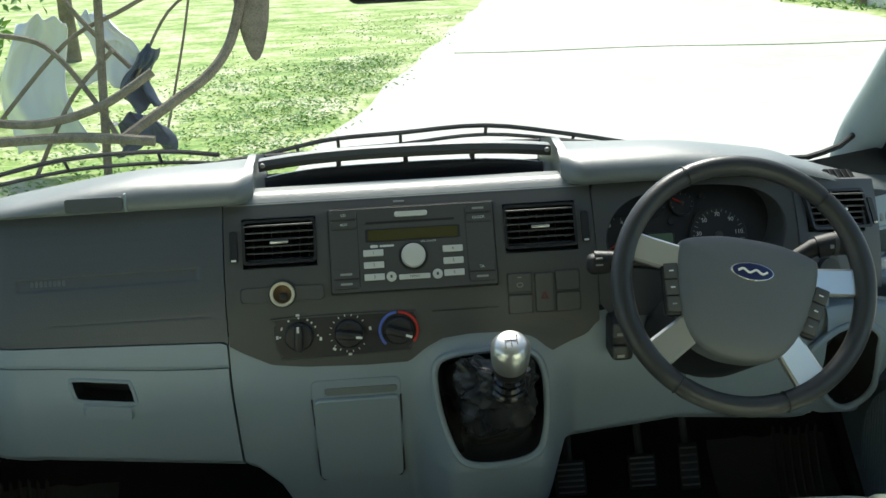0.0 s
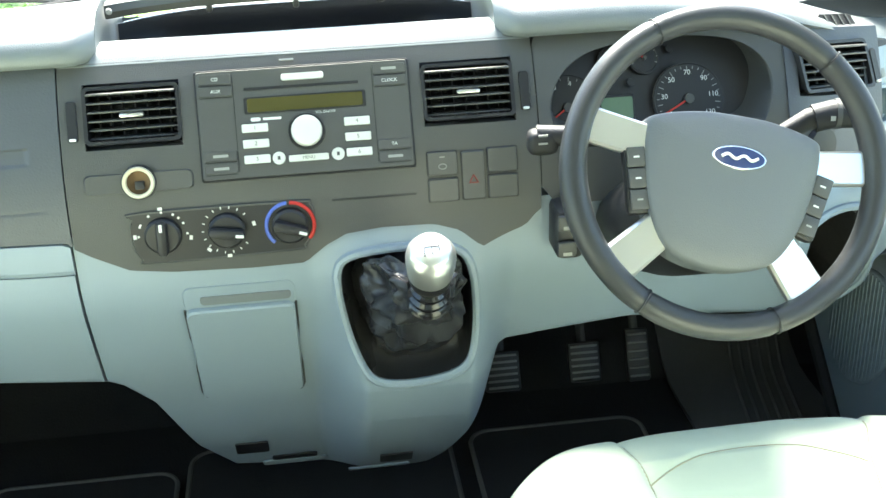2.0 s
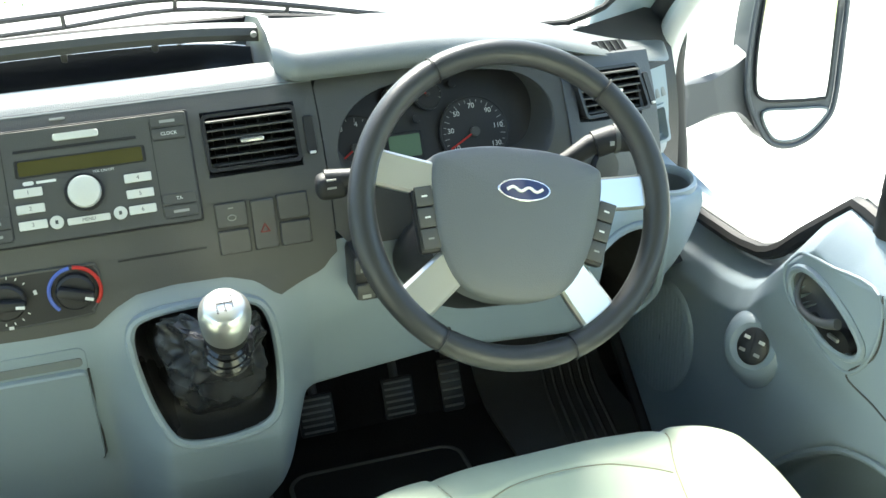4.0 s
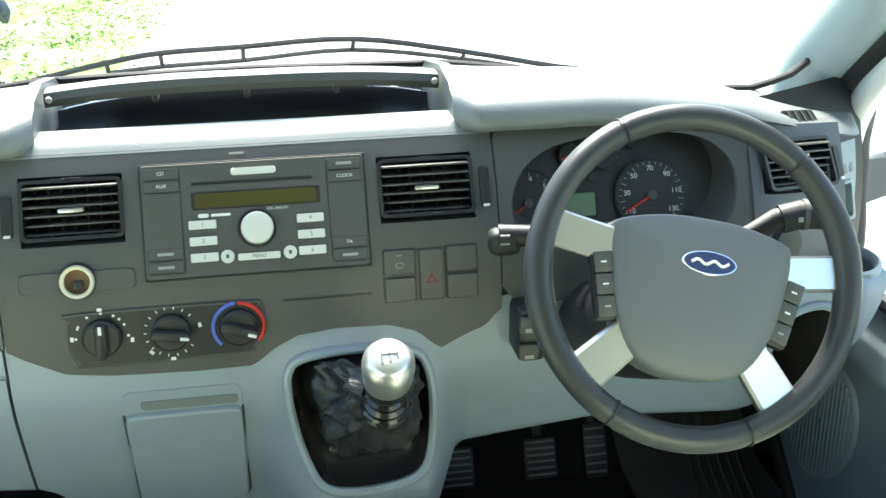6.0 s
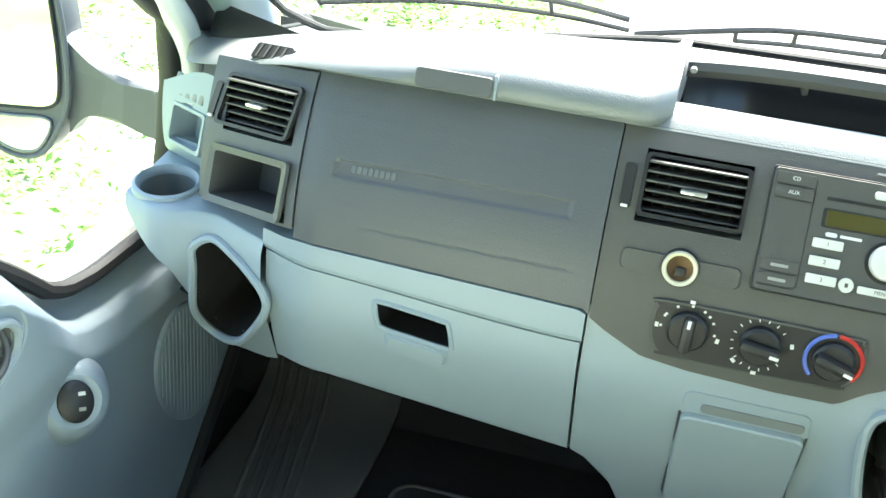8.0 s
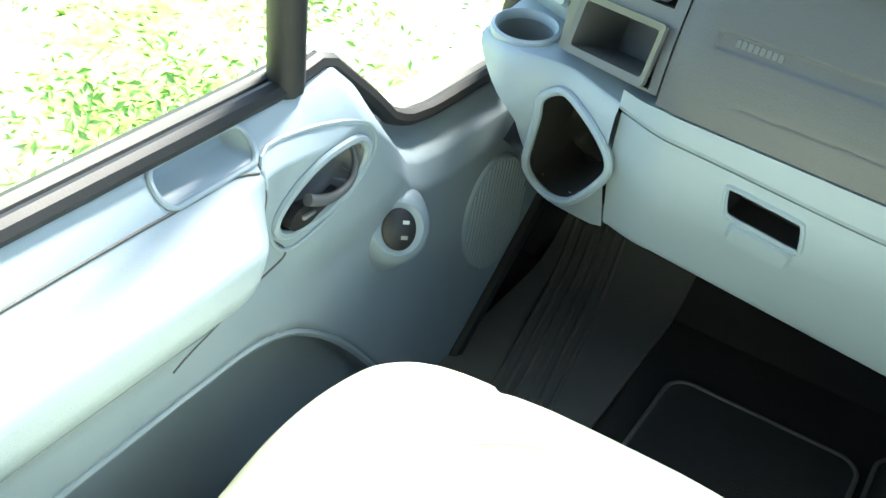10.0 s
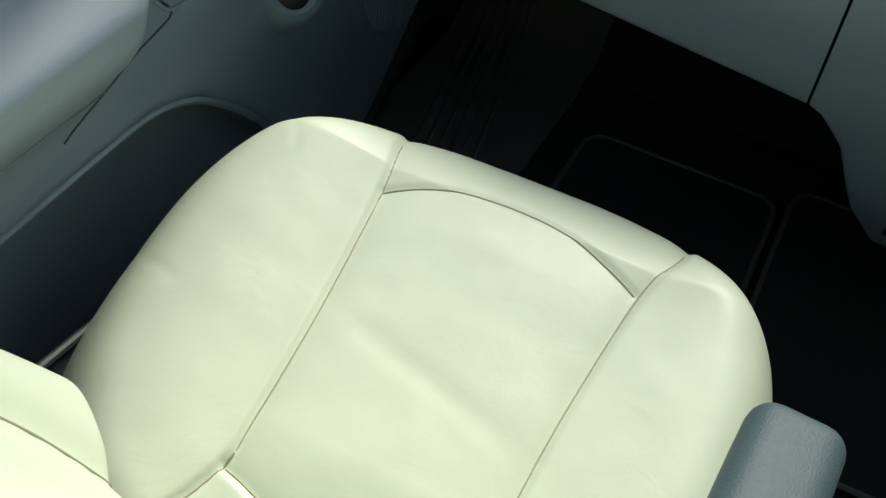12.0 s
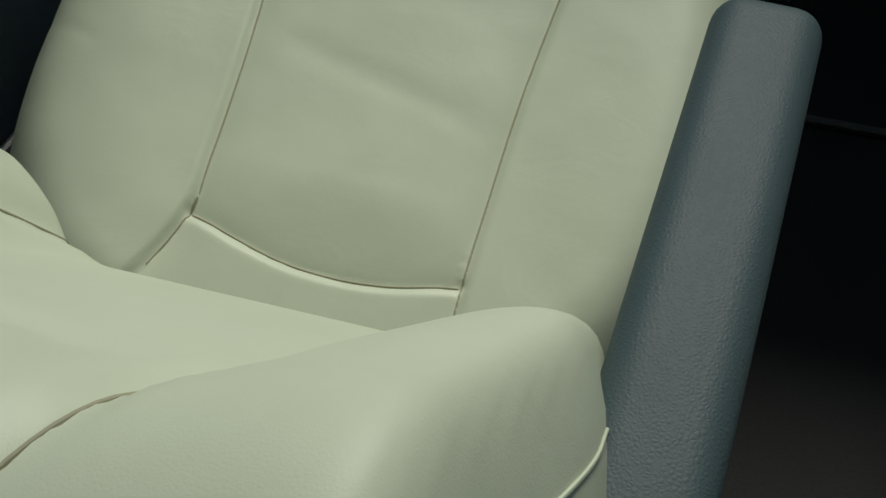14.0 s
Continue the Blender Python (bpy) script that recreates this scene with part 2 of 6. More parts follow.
def face_y(x, z):
    """How far forward the dashboard's face lies: a leaning profile whose ends curve away."""
    y = float(np.mean(np.interp([z + 0.0125 * k for k in (-2, -1, 0, 1, 2)], PZ, PY)))
    a = abs(x)
    if a > 0.56:
        y += 0.55 * (math.sqrt((a - 0.56) ** 2 + 0.0009) - 0.03)
    pod = smooth01(-0.02, 0.05, x) * (1 - smooth01(0.17, 0.23, x)) * float(np.interp(z, (0.2, 0.28, 0.40, 0.46, 0.56, 0.67), (0.01, 0.045, 0.075, 0.075, 0.035, 0)))
    return y - pod


def on_face(x, z, off=0.0):
    """A frame on the face: its x runs to the right, y up along the face, z out of it."""
    d = 0.004
    p = Vector((x, face_y(x, z), z))
    r = Vector((2 * d, face_y(x + d, z) - face_y(x - d, z), 0)).normalized()
    u = Vector((0, face_y(x, z + d) - face_y(x, z - d), 2 * d)).normalized()
    n = r.cross(u).normalized()
    u = n.cross(r)
    m = Matrix((r, u, n)).transposed().to_4x4()
    m.translation = p + n * off
    return m


def face_sheet(xs, zs, off, skip=None, zmap=None, depth=0.012):
    bm = bmesh.new()
    add_grid(bm, lambda x, z: (lambda zz: (x, face_y(x, zz) - off, zz))(zmap(x, z) if zmap else z), xs, zs, skip)
    return thicken(bm, Vector((0, depth, 0)))


def plate(x, z, w, h, depth=0.004, r=0.003, bevel=0.001, off=0.0, m=None):
    return prism(rounded(w, h, min(r, w / 2 - 1e-4, h / 2 - 1e-4), 4), m or on_face(x, z, off), depth, bevel)


# ---- the van's shell ----
FLOOR = 0.085


def cab_floor():
    bm = bmesh.new()

    def fn(x, y):
        z = FLOOR + 0.42 * smooth01(1.98, 2.3, y) ** 1.3 * 1.1
        return (x, y, z + 0.002 * math.sin(x * 90) * (abs(x) > 0.66))
    add_grid(bm, fn, steps(-0.95, 0.95, 150), steps(-0.75, 2.32, 40))
    thicken(bm, Vector((0, 0, -0.03)))
    return solo("floor", bm, VOID, "black carpeted cab floor rising to the toe board", "floor", "structure")


def rubber_sill(side):
    """Ribbed grey rubber tread beside the door."""
    t = thing("floor_tread", "dark grey ribbed rubber tread beside the door", "floor tread", "floor treads")
    bm = bmesh.new()
    add_grid(bm, lambda x, y: (x, y, FLOOR + 0.012 + 0.30 * smooth01(1.95, 2.3, y) ** 1.3), steps(0.60, 0.845, 4), steps(1.2, 2.2, 24))
    thicken(bm, Vector((0, 0, -0.008)))
    if side < 0:
        bmesh.ops.scale(bm, vec=(-1, 1, 1), verts=bm.verts[:])
    part("tread_sheet", bm, RUBBER, t)
    for i in range(6):
        x = side * (0.655 + 0.018 * i)
        bm = tube([(x + side * 0.09 * u, 1.62 + 0.5 * u, FLOOR + 0.0125 + 0.30 * smooth01(1.95, 2.3, 1.62 + 0.5 * u) ** 1.3) for u in steps(0, 1, 12)], 0.0042, 6)
        part("rib", bm, RUBBER, t)
    return t


def spline3(pts, k=4):
    got, q = [], [pts[0]] + list(pts) + [pts[-1]]
    for i in range(1, len(q) - 2):
        p0, p1, p2, p3 = (Vector(q[i + j]) for j in (-1, 0, 1, 2))
        for j in range(k):
            t = j / k
            got.append(0.5 * (2 * p1 + (p2 - p0) * t + (2 * p0 - 5 * p1 + 4 * p2 - p3) * t * t + (3 * p1 - p0 - 3 * p2 + p3) * t ** 3))
    return got + [Vector(pts[-1])]


def shell():
    solo("wall_front", box((0, 2.34, 0.36), (1.9, 0.04, 0.62)), VOID, "black insulated bulkhead below the windscreen", "wall", "structure")
    solo("cowl", prism([(-0.66, 0.0), (0.66, 0.0), (0.93, 0.34), (-0.93, 0.34)], Matrix.Translation((0, 2.05, 0.735)) @ pose(0, 0, 0, -14, 0, 0), 0.012), BLACK, "black cowl panel below the windscreen wipers", "cowl", "structure")
    for s in (-1, 1):
        solo("wing", prism([(s * 0.60, 1.86), (s * 0.90, 1.86), (s * 0.93, 2.36), (s * 0.60, 2.36)][::s], Matrix.Translation((0, 0, 0.645)), 0.012), WHITEPAINT, "white painted inner wing ahead of the door", "wing", "structure")
        solo("kick_panel", prism([(1.60, 0.06), (2.36, 0.06), (2.36, 0.66), (2.20, 0.69), (1.96, 0.66), (1.88, 0.53), (1.60, 0.50)], Matrix(((0, 0, 1, s * 0.905), (1, 0, 0, 0), (0, 1, 0, 0), (0, 0, 0, 1))), 0.014), VOID, "black footwell side panel ahead of the door", "wall", "structure")
    solo("wall_rear", box((0, -0.8, 0.95), (1.9, 0.04, 1.8), 0.01), HEADLINER, "plain grey partition behind the seats", "wall", "structure")
    bm = bmesh.new()
    add_grid(bm, lambda x, y: (x, y, 1.78 - 0.10 * (x / 0.95) ** 2 - 0.10 * smooth01(0.6, 1.1, y)), steps(-0.88, 0.88, 16), steps(-0.8, 1.12, 16))
    thicken(bm, Vector((0, 0, 0.04)))
    solo("ceiling", bm, HEADLINER, "pale grey fabric headliner", "ceiling", "structure")
    for s in (-1, 1):
        solo("wall_left" if s < 0 else "wall_right", box((s * 0.93, -0.28, 0.93), (0.05, 1.05, 1.75), 0.01), HEADLINER, "plain grey side wall behind the door", "wall", "structure")
        # the pillar beside the windscreen: trim, seal and painted edge
        pil = thing("pillar_left" if s < 0 else "pillar_right", "grey windscreen pillar trim with black door seal", "pillar", "", "structure")
        out = 0.0 if s > 0 else 0.028
        for name, material, x, r0, low, lab in (("pillar_trim", LIGHT, 0.772, 0.046, ((1.86, 0.70), (1.838, 0.77), (1.806, 0.844), (1.695, 0.942)), ""),
                                               ("door_seal", SEAL, 0.796, 0.022, ((1.80, 0.50), (1.814, 0.66), (1.812, 0.729), (1.800, 0.790), (1.752, 0.845), (1.625, 0.945)), "black rubber seal"),
                                               ("body_edge", WHITEPAINT, 0.806, 0.019, ((1.745, 0.50), (1.756, 0.66), (1.755, 0.744), (1.738, 0.800), (1.695, 0.855), (1.577, 0.952)), "white painted body edge")):
            pts = [(s * (x + out - 0.09 * max(0, z - 0.9)), y, z) for y, z in low]
            y, z = low[-1]
            pts += [(s * (x + out - 0.09 * max(0, z + 0.55 * u - 0.9)), y - 0.68 * u, z + 0.55 * u) for u in steps(0, 1, 8)[1:]]
            part(name, tube([tuple(v) for v in spline3(pts)], r0, 12), material, pil, lab)
    # windscreen and its black lower edge
    bm = bmesh.new()

    def wind(u, v):
        x = u * (0.86 - 0.14 * v)
        return (x, 1.89 - 0.15 * u * u * (1 - 0.3 * v) - 0.81 * v, 0.80 - 0.03 * u * u + 0.90 * v)
    add_grid(bm, wind, steps(-1, 1, 30), steps(0, 1, 20))
    w = solo("window_1", bm, GLASS, "clear curved windscreen", "window", "structure")
    w.visible_shadow = False
    bm = bmesh.new()
    add_grid(bm, lambda u, v: (u * 0.86, 1.86 - 0.15 * u * u + 0.24 * v, 0.800 - 0.03 * u * u - 0.05 * v), steps(-0.88, 0.88, 30), steps(0, 1, 3))
    thicken(bm, Vector((0, 0, -0.02)))
    solo("trim", bm, BLACK, "black scuttle panel below the windscreen", "scuttle", "structure")
    solo("window_header", box((0, 1.08, 1.70), (1.3, 0.1, 0.06), 0.02), HEADLINER, "grey header trim above the windscreen", "trim", "structure")


cab_floor()
for s in (-1, 1):
    rubber_sill(s)
shell()


def close_loop(pts, k=4):
    """A smooth closed line through the points."""
    got, n = [], len(pts)
    for i in range(n):
        p0, p1, p2, p3 = (Vector(pts[(i + j) % n]) for j in (-1, 0, 1, 2))
        for j in range(k):
            t = j / k
            got.append(0.5 * (2 * p1 + (p2 - p0) * t + (2 * p0 - 5 * p1 + 4 * p2 - p3) * t * t + (3 * p1 - p0 - 3 * p2 + p3) * t ** 3))
    return got


def in_hole(x, z, line=None):
    odd = False
    line = line or HOLE
    for a, b in zip(line, line[1:] + line[:1]):
        if (a.y > z) != (b.y > z) and x < a.x + (z - a.y) / (b.y - a.y) * (b.x - a.x):
            odd = not odd
    return odd


def spline(pts, k=8):
    got = []
    q = [pts[0]] + list(pts) + [pts[-1]]
    for i in range(1, len(q) - 2):
        p0, p1, p2, p3 = (Vector(q[i + j]) for j in (-1, 0, 1, 2))
        for j in range(k):
            t = j / k
            v = 0.5 * (2 * p1 + (p2 - p0) * t + (2 * p0 - 5 * p1 + 4 * p2 - p3) * t * t + (3 * p1 - p0 - 3 * p2 + p3) * t ** 3)
            got.append(tuple(v))
    return got + [tuple(pts[-1])]


# ---- doors ----
SILL = ((0.2, 0.672), (1.10, 0.670), (1.265, 0.670), (1.324, 0.681), (1.373, 0.642), (1.42, 0.605), (1.475, 0.557), (1.51, 0.541), (1.57, 0.531), (1.743, 0.528), (1.85, 0.545))
SY, SZ = [p[0] for p in SILL], [p[1] for p in SILL]


def door(s, X, dy):
    """A front door: s is its side, X the plane of its inner face, dy its shift along the van."""
    d = thing("door_1" if s < 0 else "door_2", "closed cab door with pale blue-grey moulded trim and deep window", "door", "", "structure")

    def sill(y):
        return float(np.interp(y - dy, SY, SZ))

    def inner(y, z, sunk=True):
        q = y - dy
        top = sill(y)
        fade = 1 - smooth01(1.115, 1.195, q + 0.30 * (0.60 - z))
        arm = fade * smooth01(0.47, 0.575, z) * (1 - smooth01(0.594, 0.636, z))
        x = X - 0.055 * arm
        x -= 0.012 * smooth01(1.2, 1.3, q) * (1 - smooth01(1.42, 1.5, q)) * smooth01(0.45, 0.52, z)
        x += 0.045 * max(0.0, 1 - (top - z) / 0.045)
        if sunk:
            x += 0.030 * (1 - smooth01(0.052, 0.061, abs(q - 1.128))) * (1 - smooth01(0.008, 0.0135, abs(z - 0.651)))
        x += 0.034 * max(0.0, 1 - (top - z) / 0.075) * smooth01(1.36, 1.46, q)
        arch = float(np.interp(q, (0.2, 1.084, 1.19, 1.266, 1.36, 1.462, 1.55), (0.40, 0.415, 0.415, 0.388, 0.315, 0.204, 0.05)))
        x += 0.05 * (1 - smooth01(-0.012, 0.012, z - arch))
        return x
    bq, bz = (-0.026, 0.014) if s < 0 else (0.0, 0.0)
    # trim panel, open at the handle's bowl
    BOWL = close_loop([(y + bq, z + bz) for y, z in ((1.232, 0.551), (1.256, 0.579), (1.295, 0.602), (1.338, 0.605), (1.361, 0.588), (1.355, 0.563), (1.322, 0.545), (1.280, 0.531), (1.245, 0.532))], 4)
    bm = bmesh.new()
    ys = steps(0.2, 1.93, 270)

    def place(y, v):
        bot = max(0.06, 0.06 + (y - dy - 1.66) * 0.90)
        return bot + (sill(y) - bot) * v

    def fn(y, v):
        z = place(y, v)
        return (s * inner(y, z), y, z)
    add_grid(bm, fn, ys, steps(0, 0.86, 90) + steps(0.86, 1, 34)[1:], lambda y, v: 1.15 < y - dy < 1.4 and in_hole(y - dy, place(y, v), BOWL))
    thicken(bm, Vector((s * 0.03, 0, 0)))
    part("trim_panel", bm, LIGHT, d, "", True, 60)
    # outer skin
    bm = bmesh.new()
    add_grid(bm, lambda y, v: (s * (X + 0.075), y, -0.25 + (sill(y) - 0.012 + 0.25) * v), ys[::6], steps(0, 1, 3))
    thicken(bm, Vector((s * 0.02, 0, 0)))
    part("outer_skin", bm, WHITEPAINT, d, "white painted steel")
    # seal along the window's edge, and the frame
    edge = [(s * (X + 0.043), y, sill(y) + 0.005) for y in steps(0.2, 1.79 + dy, 70)]
    part("window_seal", tube(edge, 0.011, 8), SEAL, d, "black rubber seal")
    outer = [(s * (X + 0.064), y, sill(y) + 0.004) for y in steps(0.2, 1.30 + dy, 40)]
    part("glass_wiper", tube(outer, 0.013, 8), SEAL, d, "black rubber strip along the glass")
    lip = [(s * (X + 0.066), y, sill(y) + 0.010) for y in steps(1.30 + dy, 1.79 + dy, 40)]
    part("painted_lip", tube(lip, 0.012, 8), WHITEPAINT, d, "white painted lip")
    fr = [(1.752, 0.53), (1.753, 0.663), (1.749, 0.743), (1.722, 0.834), (1.64, 0.889), (1.563, 0.94), (1.2, 1.22), (1.0, 1.38), (0.92, 1.44), (0.25, 1.48)]
    fp = []
    for (y0, z0), (y1, z1) in zip(fr, fr[1:]):
        for u in steps(0, 1, 4)[:-1]:
            y, z = y0 + (y1 - y0) * u, z0 + (z1 - z0) * u
            fp.append((s * (X + 0.036 - 0.11 * max(0, z - 0.6)), y + dy, z))
    part("window_frame", tube([tuple(v) for v in spline3(fp[::2] + fp[-1:])], 0.019, 10), SEAL, d, "black window channel")
    bm = bmesh.new()
    pts = [(y + dy, sill(y + dy)) for y in steps(1.75, 0.25, 40)] + [(y + dy, z) for y, z in reversed(fr)][:-1]
    bm.faces.new([bm.verts.new((s * (X + 0.06 - 0.11 * max(0, z - 0.6)), y, z)) for y, z in pts])
    g = part("pane", bm, GLASS, d, "clear side glass", False)
    g.visible_shadow = False
    # the bar between quarter light and window
    bm = bmesh.new()
    top = Vector((s * (X - 0.06), 1.05 + dy, 1.46))
    bot = Vector((s * (X + 0.045), 1.268 + dy, 0.672))
    add_tube(bm, [bot.lerp(top, u) for u in steps(0, 1, 6)], 0.019, 10)
    part("quarter_bar", bm, SEAL, d, "black upright bar")
    # pull pocket let into the ledge, with a raised rim
    loop = [(1.128 + a, 0.651 + b) for a, b in rounded(0.126, 0.029, 0.0135, 6)]
    part("pull_rim", tube([(s * inner(y + dy, z, False), y + dy, z) for y, z in loop], 0.0034, 8, True), LIGHT, d)

    def along(pts, out=0.0, k=6):
        return [(s * (inner(y + dy, z) - out), y + dy, z) for y, z in spline(pts, k)]
    # groove along the ledge, joint round the handle's panel and the armrest's sewn line
    part("armrest_groove", tube(along([(0.45, 0.636), (0.80, 0.636), (1.0, 0.636), (1.10, 0.635), (1.15, 0.635), (1.205 + bq, 0.630)], 0.0002), 0.0018, 6), STACK, d)
    part("trim_joint", tube(along([(y + bq, z + bz) for y, z in ((1.212, 0.626), (1.205, 0.585), (1.215, 0.545), (1.250, 0.505), (1.195, 0.488), (1.140, 0.474), (1.09, 0.452))], 0.0002), 0.0013, 6), STACK, d)
    part("armrest_stitch", tube(along([(0.60, 0.490), (0.85, 0.494), (0.97, 0.500), (1.06, 0.499), (1.12, 0.490)], 0.0002), 0.0009, 6), PAD, d, "sewn line under the armrest")
    PANEL = close_loop([(y + bq, z + bz) for y, z in ((1.217, 0.624), (1.285, 0.629), (1.340, 0.624), (1.371, 0.606), (1.379, 0.577), (1.355, 0.549), (1.300, 0.523), (1.253, 0.509), (1.224, 0.535), (1.209, 0.580))], 4)
    part("handle_panel_edge", tube([(s * (inner(v.x + dy, v.y) - 0.0005), v.x + dy, v.y) for v in PANEL], 0.0026, 8, True), LIGHT, d)
    # release handle in its bowl
    def frame_at(y, z, n):
        n = Vector((-s * n[0], n[1], n[2])).normalized()
        u = (Vector((0, 0, 1)) - n * n.z).normalized()
        m = Matrix((u.cross(n), u, n)).transposed().to_4x4()
        m.translation = Vector((s * inner(y + dy, z), y + dy, z))
        return m
    def bowl_ring(f, depth):
        cy, cz = 1.300 + bq, 0.570 + bz
        return [Vector((s * (inner(v.x + dy, v.y) + depth), cy + (v.x - cy) * f + dy, cz + (v.y - cz) * f)) for v in BOWL]
    part("bowl_rim", tube(bowl_ring(1.03, -0.001), 0.0052, 8, True), LIGHT, d)
    bm = bmesh.new()
    rings = [[bm.verts.new(p) for p in bowl_ring(f, e)] for f, e in ((1.03, 0.0), (0.97, 0.004), (0.90, 0.018), (0.70, 0.026), (0.3, 0.028))]
    for a, b in zip(rings, rings[1:]):
        for k in range(len(a)):
            bm.faces.new((a[k], a[(k + 1) % len(a)], b[(k + 1) % len(a)], b[k]))
    bm.faces.new(rings[-1])
    part("handle_bowl", bm, SLATE, d, "grey recessed bowl", True, 70)
    base = inner(1.30 + bq + dy, 0.57 + bz)
    bm = bmesh.new()
    add_tube(bm, [(s * (base - h), y + bq + dy, z + bz) for y, z, h in spline([(1.352, 0.594, -0.010), (1.346, 0.574, 0.002), (1.330, 0.561, 0.008), (1.305, 0.557, 0.009), (1.280, 0.562, 0.008), (1.262, 0.569, 0.004)], 6)], lambda u: 0.0028 + 0.0040 * u, 10)
    part("lever", bm, SLATE, d, "dark grey curved pull lever")
    plate_line = close_loop([(1.243, 0.551), (1.262, 0.560), (1.300, 0.548), (1.325, 0.552), (1.318, 0.545), (1.285, 0.534), (1.250, 0.536)], 3)
    bm = bmesh.new()
    bm.faces.new([bm.verts.new((s * (base - 0.0005), v.x + bq + dy, v.y + bz)) for v in plate_line])
    thicken(bm, Vector((s * 0.012, 0, 0)))
    part("latch_plate", bm, BLACK, d, "black latch plate")
    part("lock_slider", box((s * (base - 0.002), 1.270 + bq + dy, 0.547 + bz), (0.005, 0.020, 0.0055), 0.002), SILVER, d, "pale lock slider")
    # window switch on its pod, which leans back and up towards the seat
    m = frame_at(1.438, 0.446, (0.74, -0.52, 0.42)) @ Matrix.Translation((0, 0, 0.009))
    part("switch_pod", lathe([(0.064, -0.050), (0.054, -0.020), (0.046, 0.000), (0.040, 0.011), (0.031, 0.0155), (0.026, 0.0135), (0.0, 0.0130)], m, 32), LIGHT, d)
    part("switch_dish", lathe([(0.0235, 0.012), (0.0230, 0.0165), (0.020, 0.0185), (0.0, 0.0190)], m @ Matrix.Diagonal((0.92, 1.08, 1, 1)), 28), BLACK, d, "dark window switches")
    if s > 0:
        part("switch_gap", box((0, 0, 0.0189), (0.0012, 0.042, 0.0010), 0, m), SEAL, d)
    for i in ((-1, 1) if s > 0 else (0.6,)):
        for j, material in ((1, WHITE), (-1, FAINT)):
            part("switch_mark", box((i * 0.0105, j * 0.009, 0.0188), (0.0085, 0.0045, 0.0010), 0.0004, m @ pose(0, 0, 0, 0, 0, -10)), material, d)
    # speaker panel with its ribs
    def round_at(r, a, out):
        y, z = 1.735 - 0.03 * (s > 0) + r * 0.098 * math.cos(a), 0.325 + r * (0.100 * math.sin(a) - 0.035 * math.cos(a))
        return Vector((s * (inner(y + dy, z) - out), y + dy, z))
    turn = [2 * math.pi * k / 40 for k in range(40)]
    bm = bmesh.new()
    rings = [[bm.verts.new(round_at(r, a, o)) for a in turn] for r, o in ((1.0, -0.002), (0.99, 0.003), (0.95, 0.0055), (0.5, 0.0055), (0.05, 0.0055))]
    for a, b in zip(rings, rings[1:]):
        for k in range(40):
            bm.faces.new((a[k], a[(k + 1) % 40], b[(k + 1) % 40], b[k]))
    part("speaker_panel", bm, LIGHT, d, "", True, 50)
    for k in range(17):
        c = -0.86 + 0.1075 * k
        h = math.sqrt(max(0.03, 0.88 - c * c))
        part("grille_rib", tube([round_at(math.hypot(c, v), math.atan2(v, c), 0.0055) for v in steps(-h, h, 8)], 0.0016, 5), LIGHT, d)
    # lower pocket's lip
    lp = spline([(0.25, 0.400), (0.7, 0.408), (1.0, 0.414), (1.10, 0.416), (1.19, 0.414), (1.266, 0.388), (1.36, 0.315), (1.462, 0.204), (1.50, 0.14)], 4)
    part("pocket_lip", tube([(s * (X + 0.006), y + dy, z + 0.002) for y, z in lp], 0.006, 8), LIGHT, d)
    # the bin's low inner wall with a rolled edge
    bm = bmesh.new()
    wall_line = spline([(0.35, 0.300), (0.80, 0.290), (1.0, 0.272), (1.18, 0.240), (1.36, 0.190), (1.47, 0.14)], 5)
    rows = [[bm.verts.new((s * (X - 0.030 + 0.07 * smooth01(1.25, 1.47, y)), y + dy, 0.07 + (z - 0.07) * v)) for y, z in wall_line] for v in (0, 0.5, 1)]
    for a, b in zip(rows, rows[1:]):
        for k in range(len(a) - 1):
            bm.faces.new((a[k], a[k + 1], b[k + 1], b[k]))
    thicken(bm, Vector((s * 0.006, 0, 0)))
    part("bin_wall", bm, LIGHT, d)
    part("bin_edge", tube([(s * (X - 0.027 + 0.07 * smooth01(1.25, 1.47, y)), y + dy, z) for y, z in wall_line], 0.005, 8), SLATE, d)
    part("door_edge_seal", tube([(s * (X - 0.004), y + dy, z) for y, z in ((1.66, 0.07), (1.721, 0.12), (1.855, 0.24), (1.95, 0.33))], 0.012, 8), SEAL, d, "black rubber seal")
    return d


door(-1, 0.84, 0.0)
door(1, 0.812, 0.03)


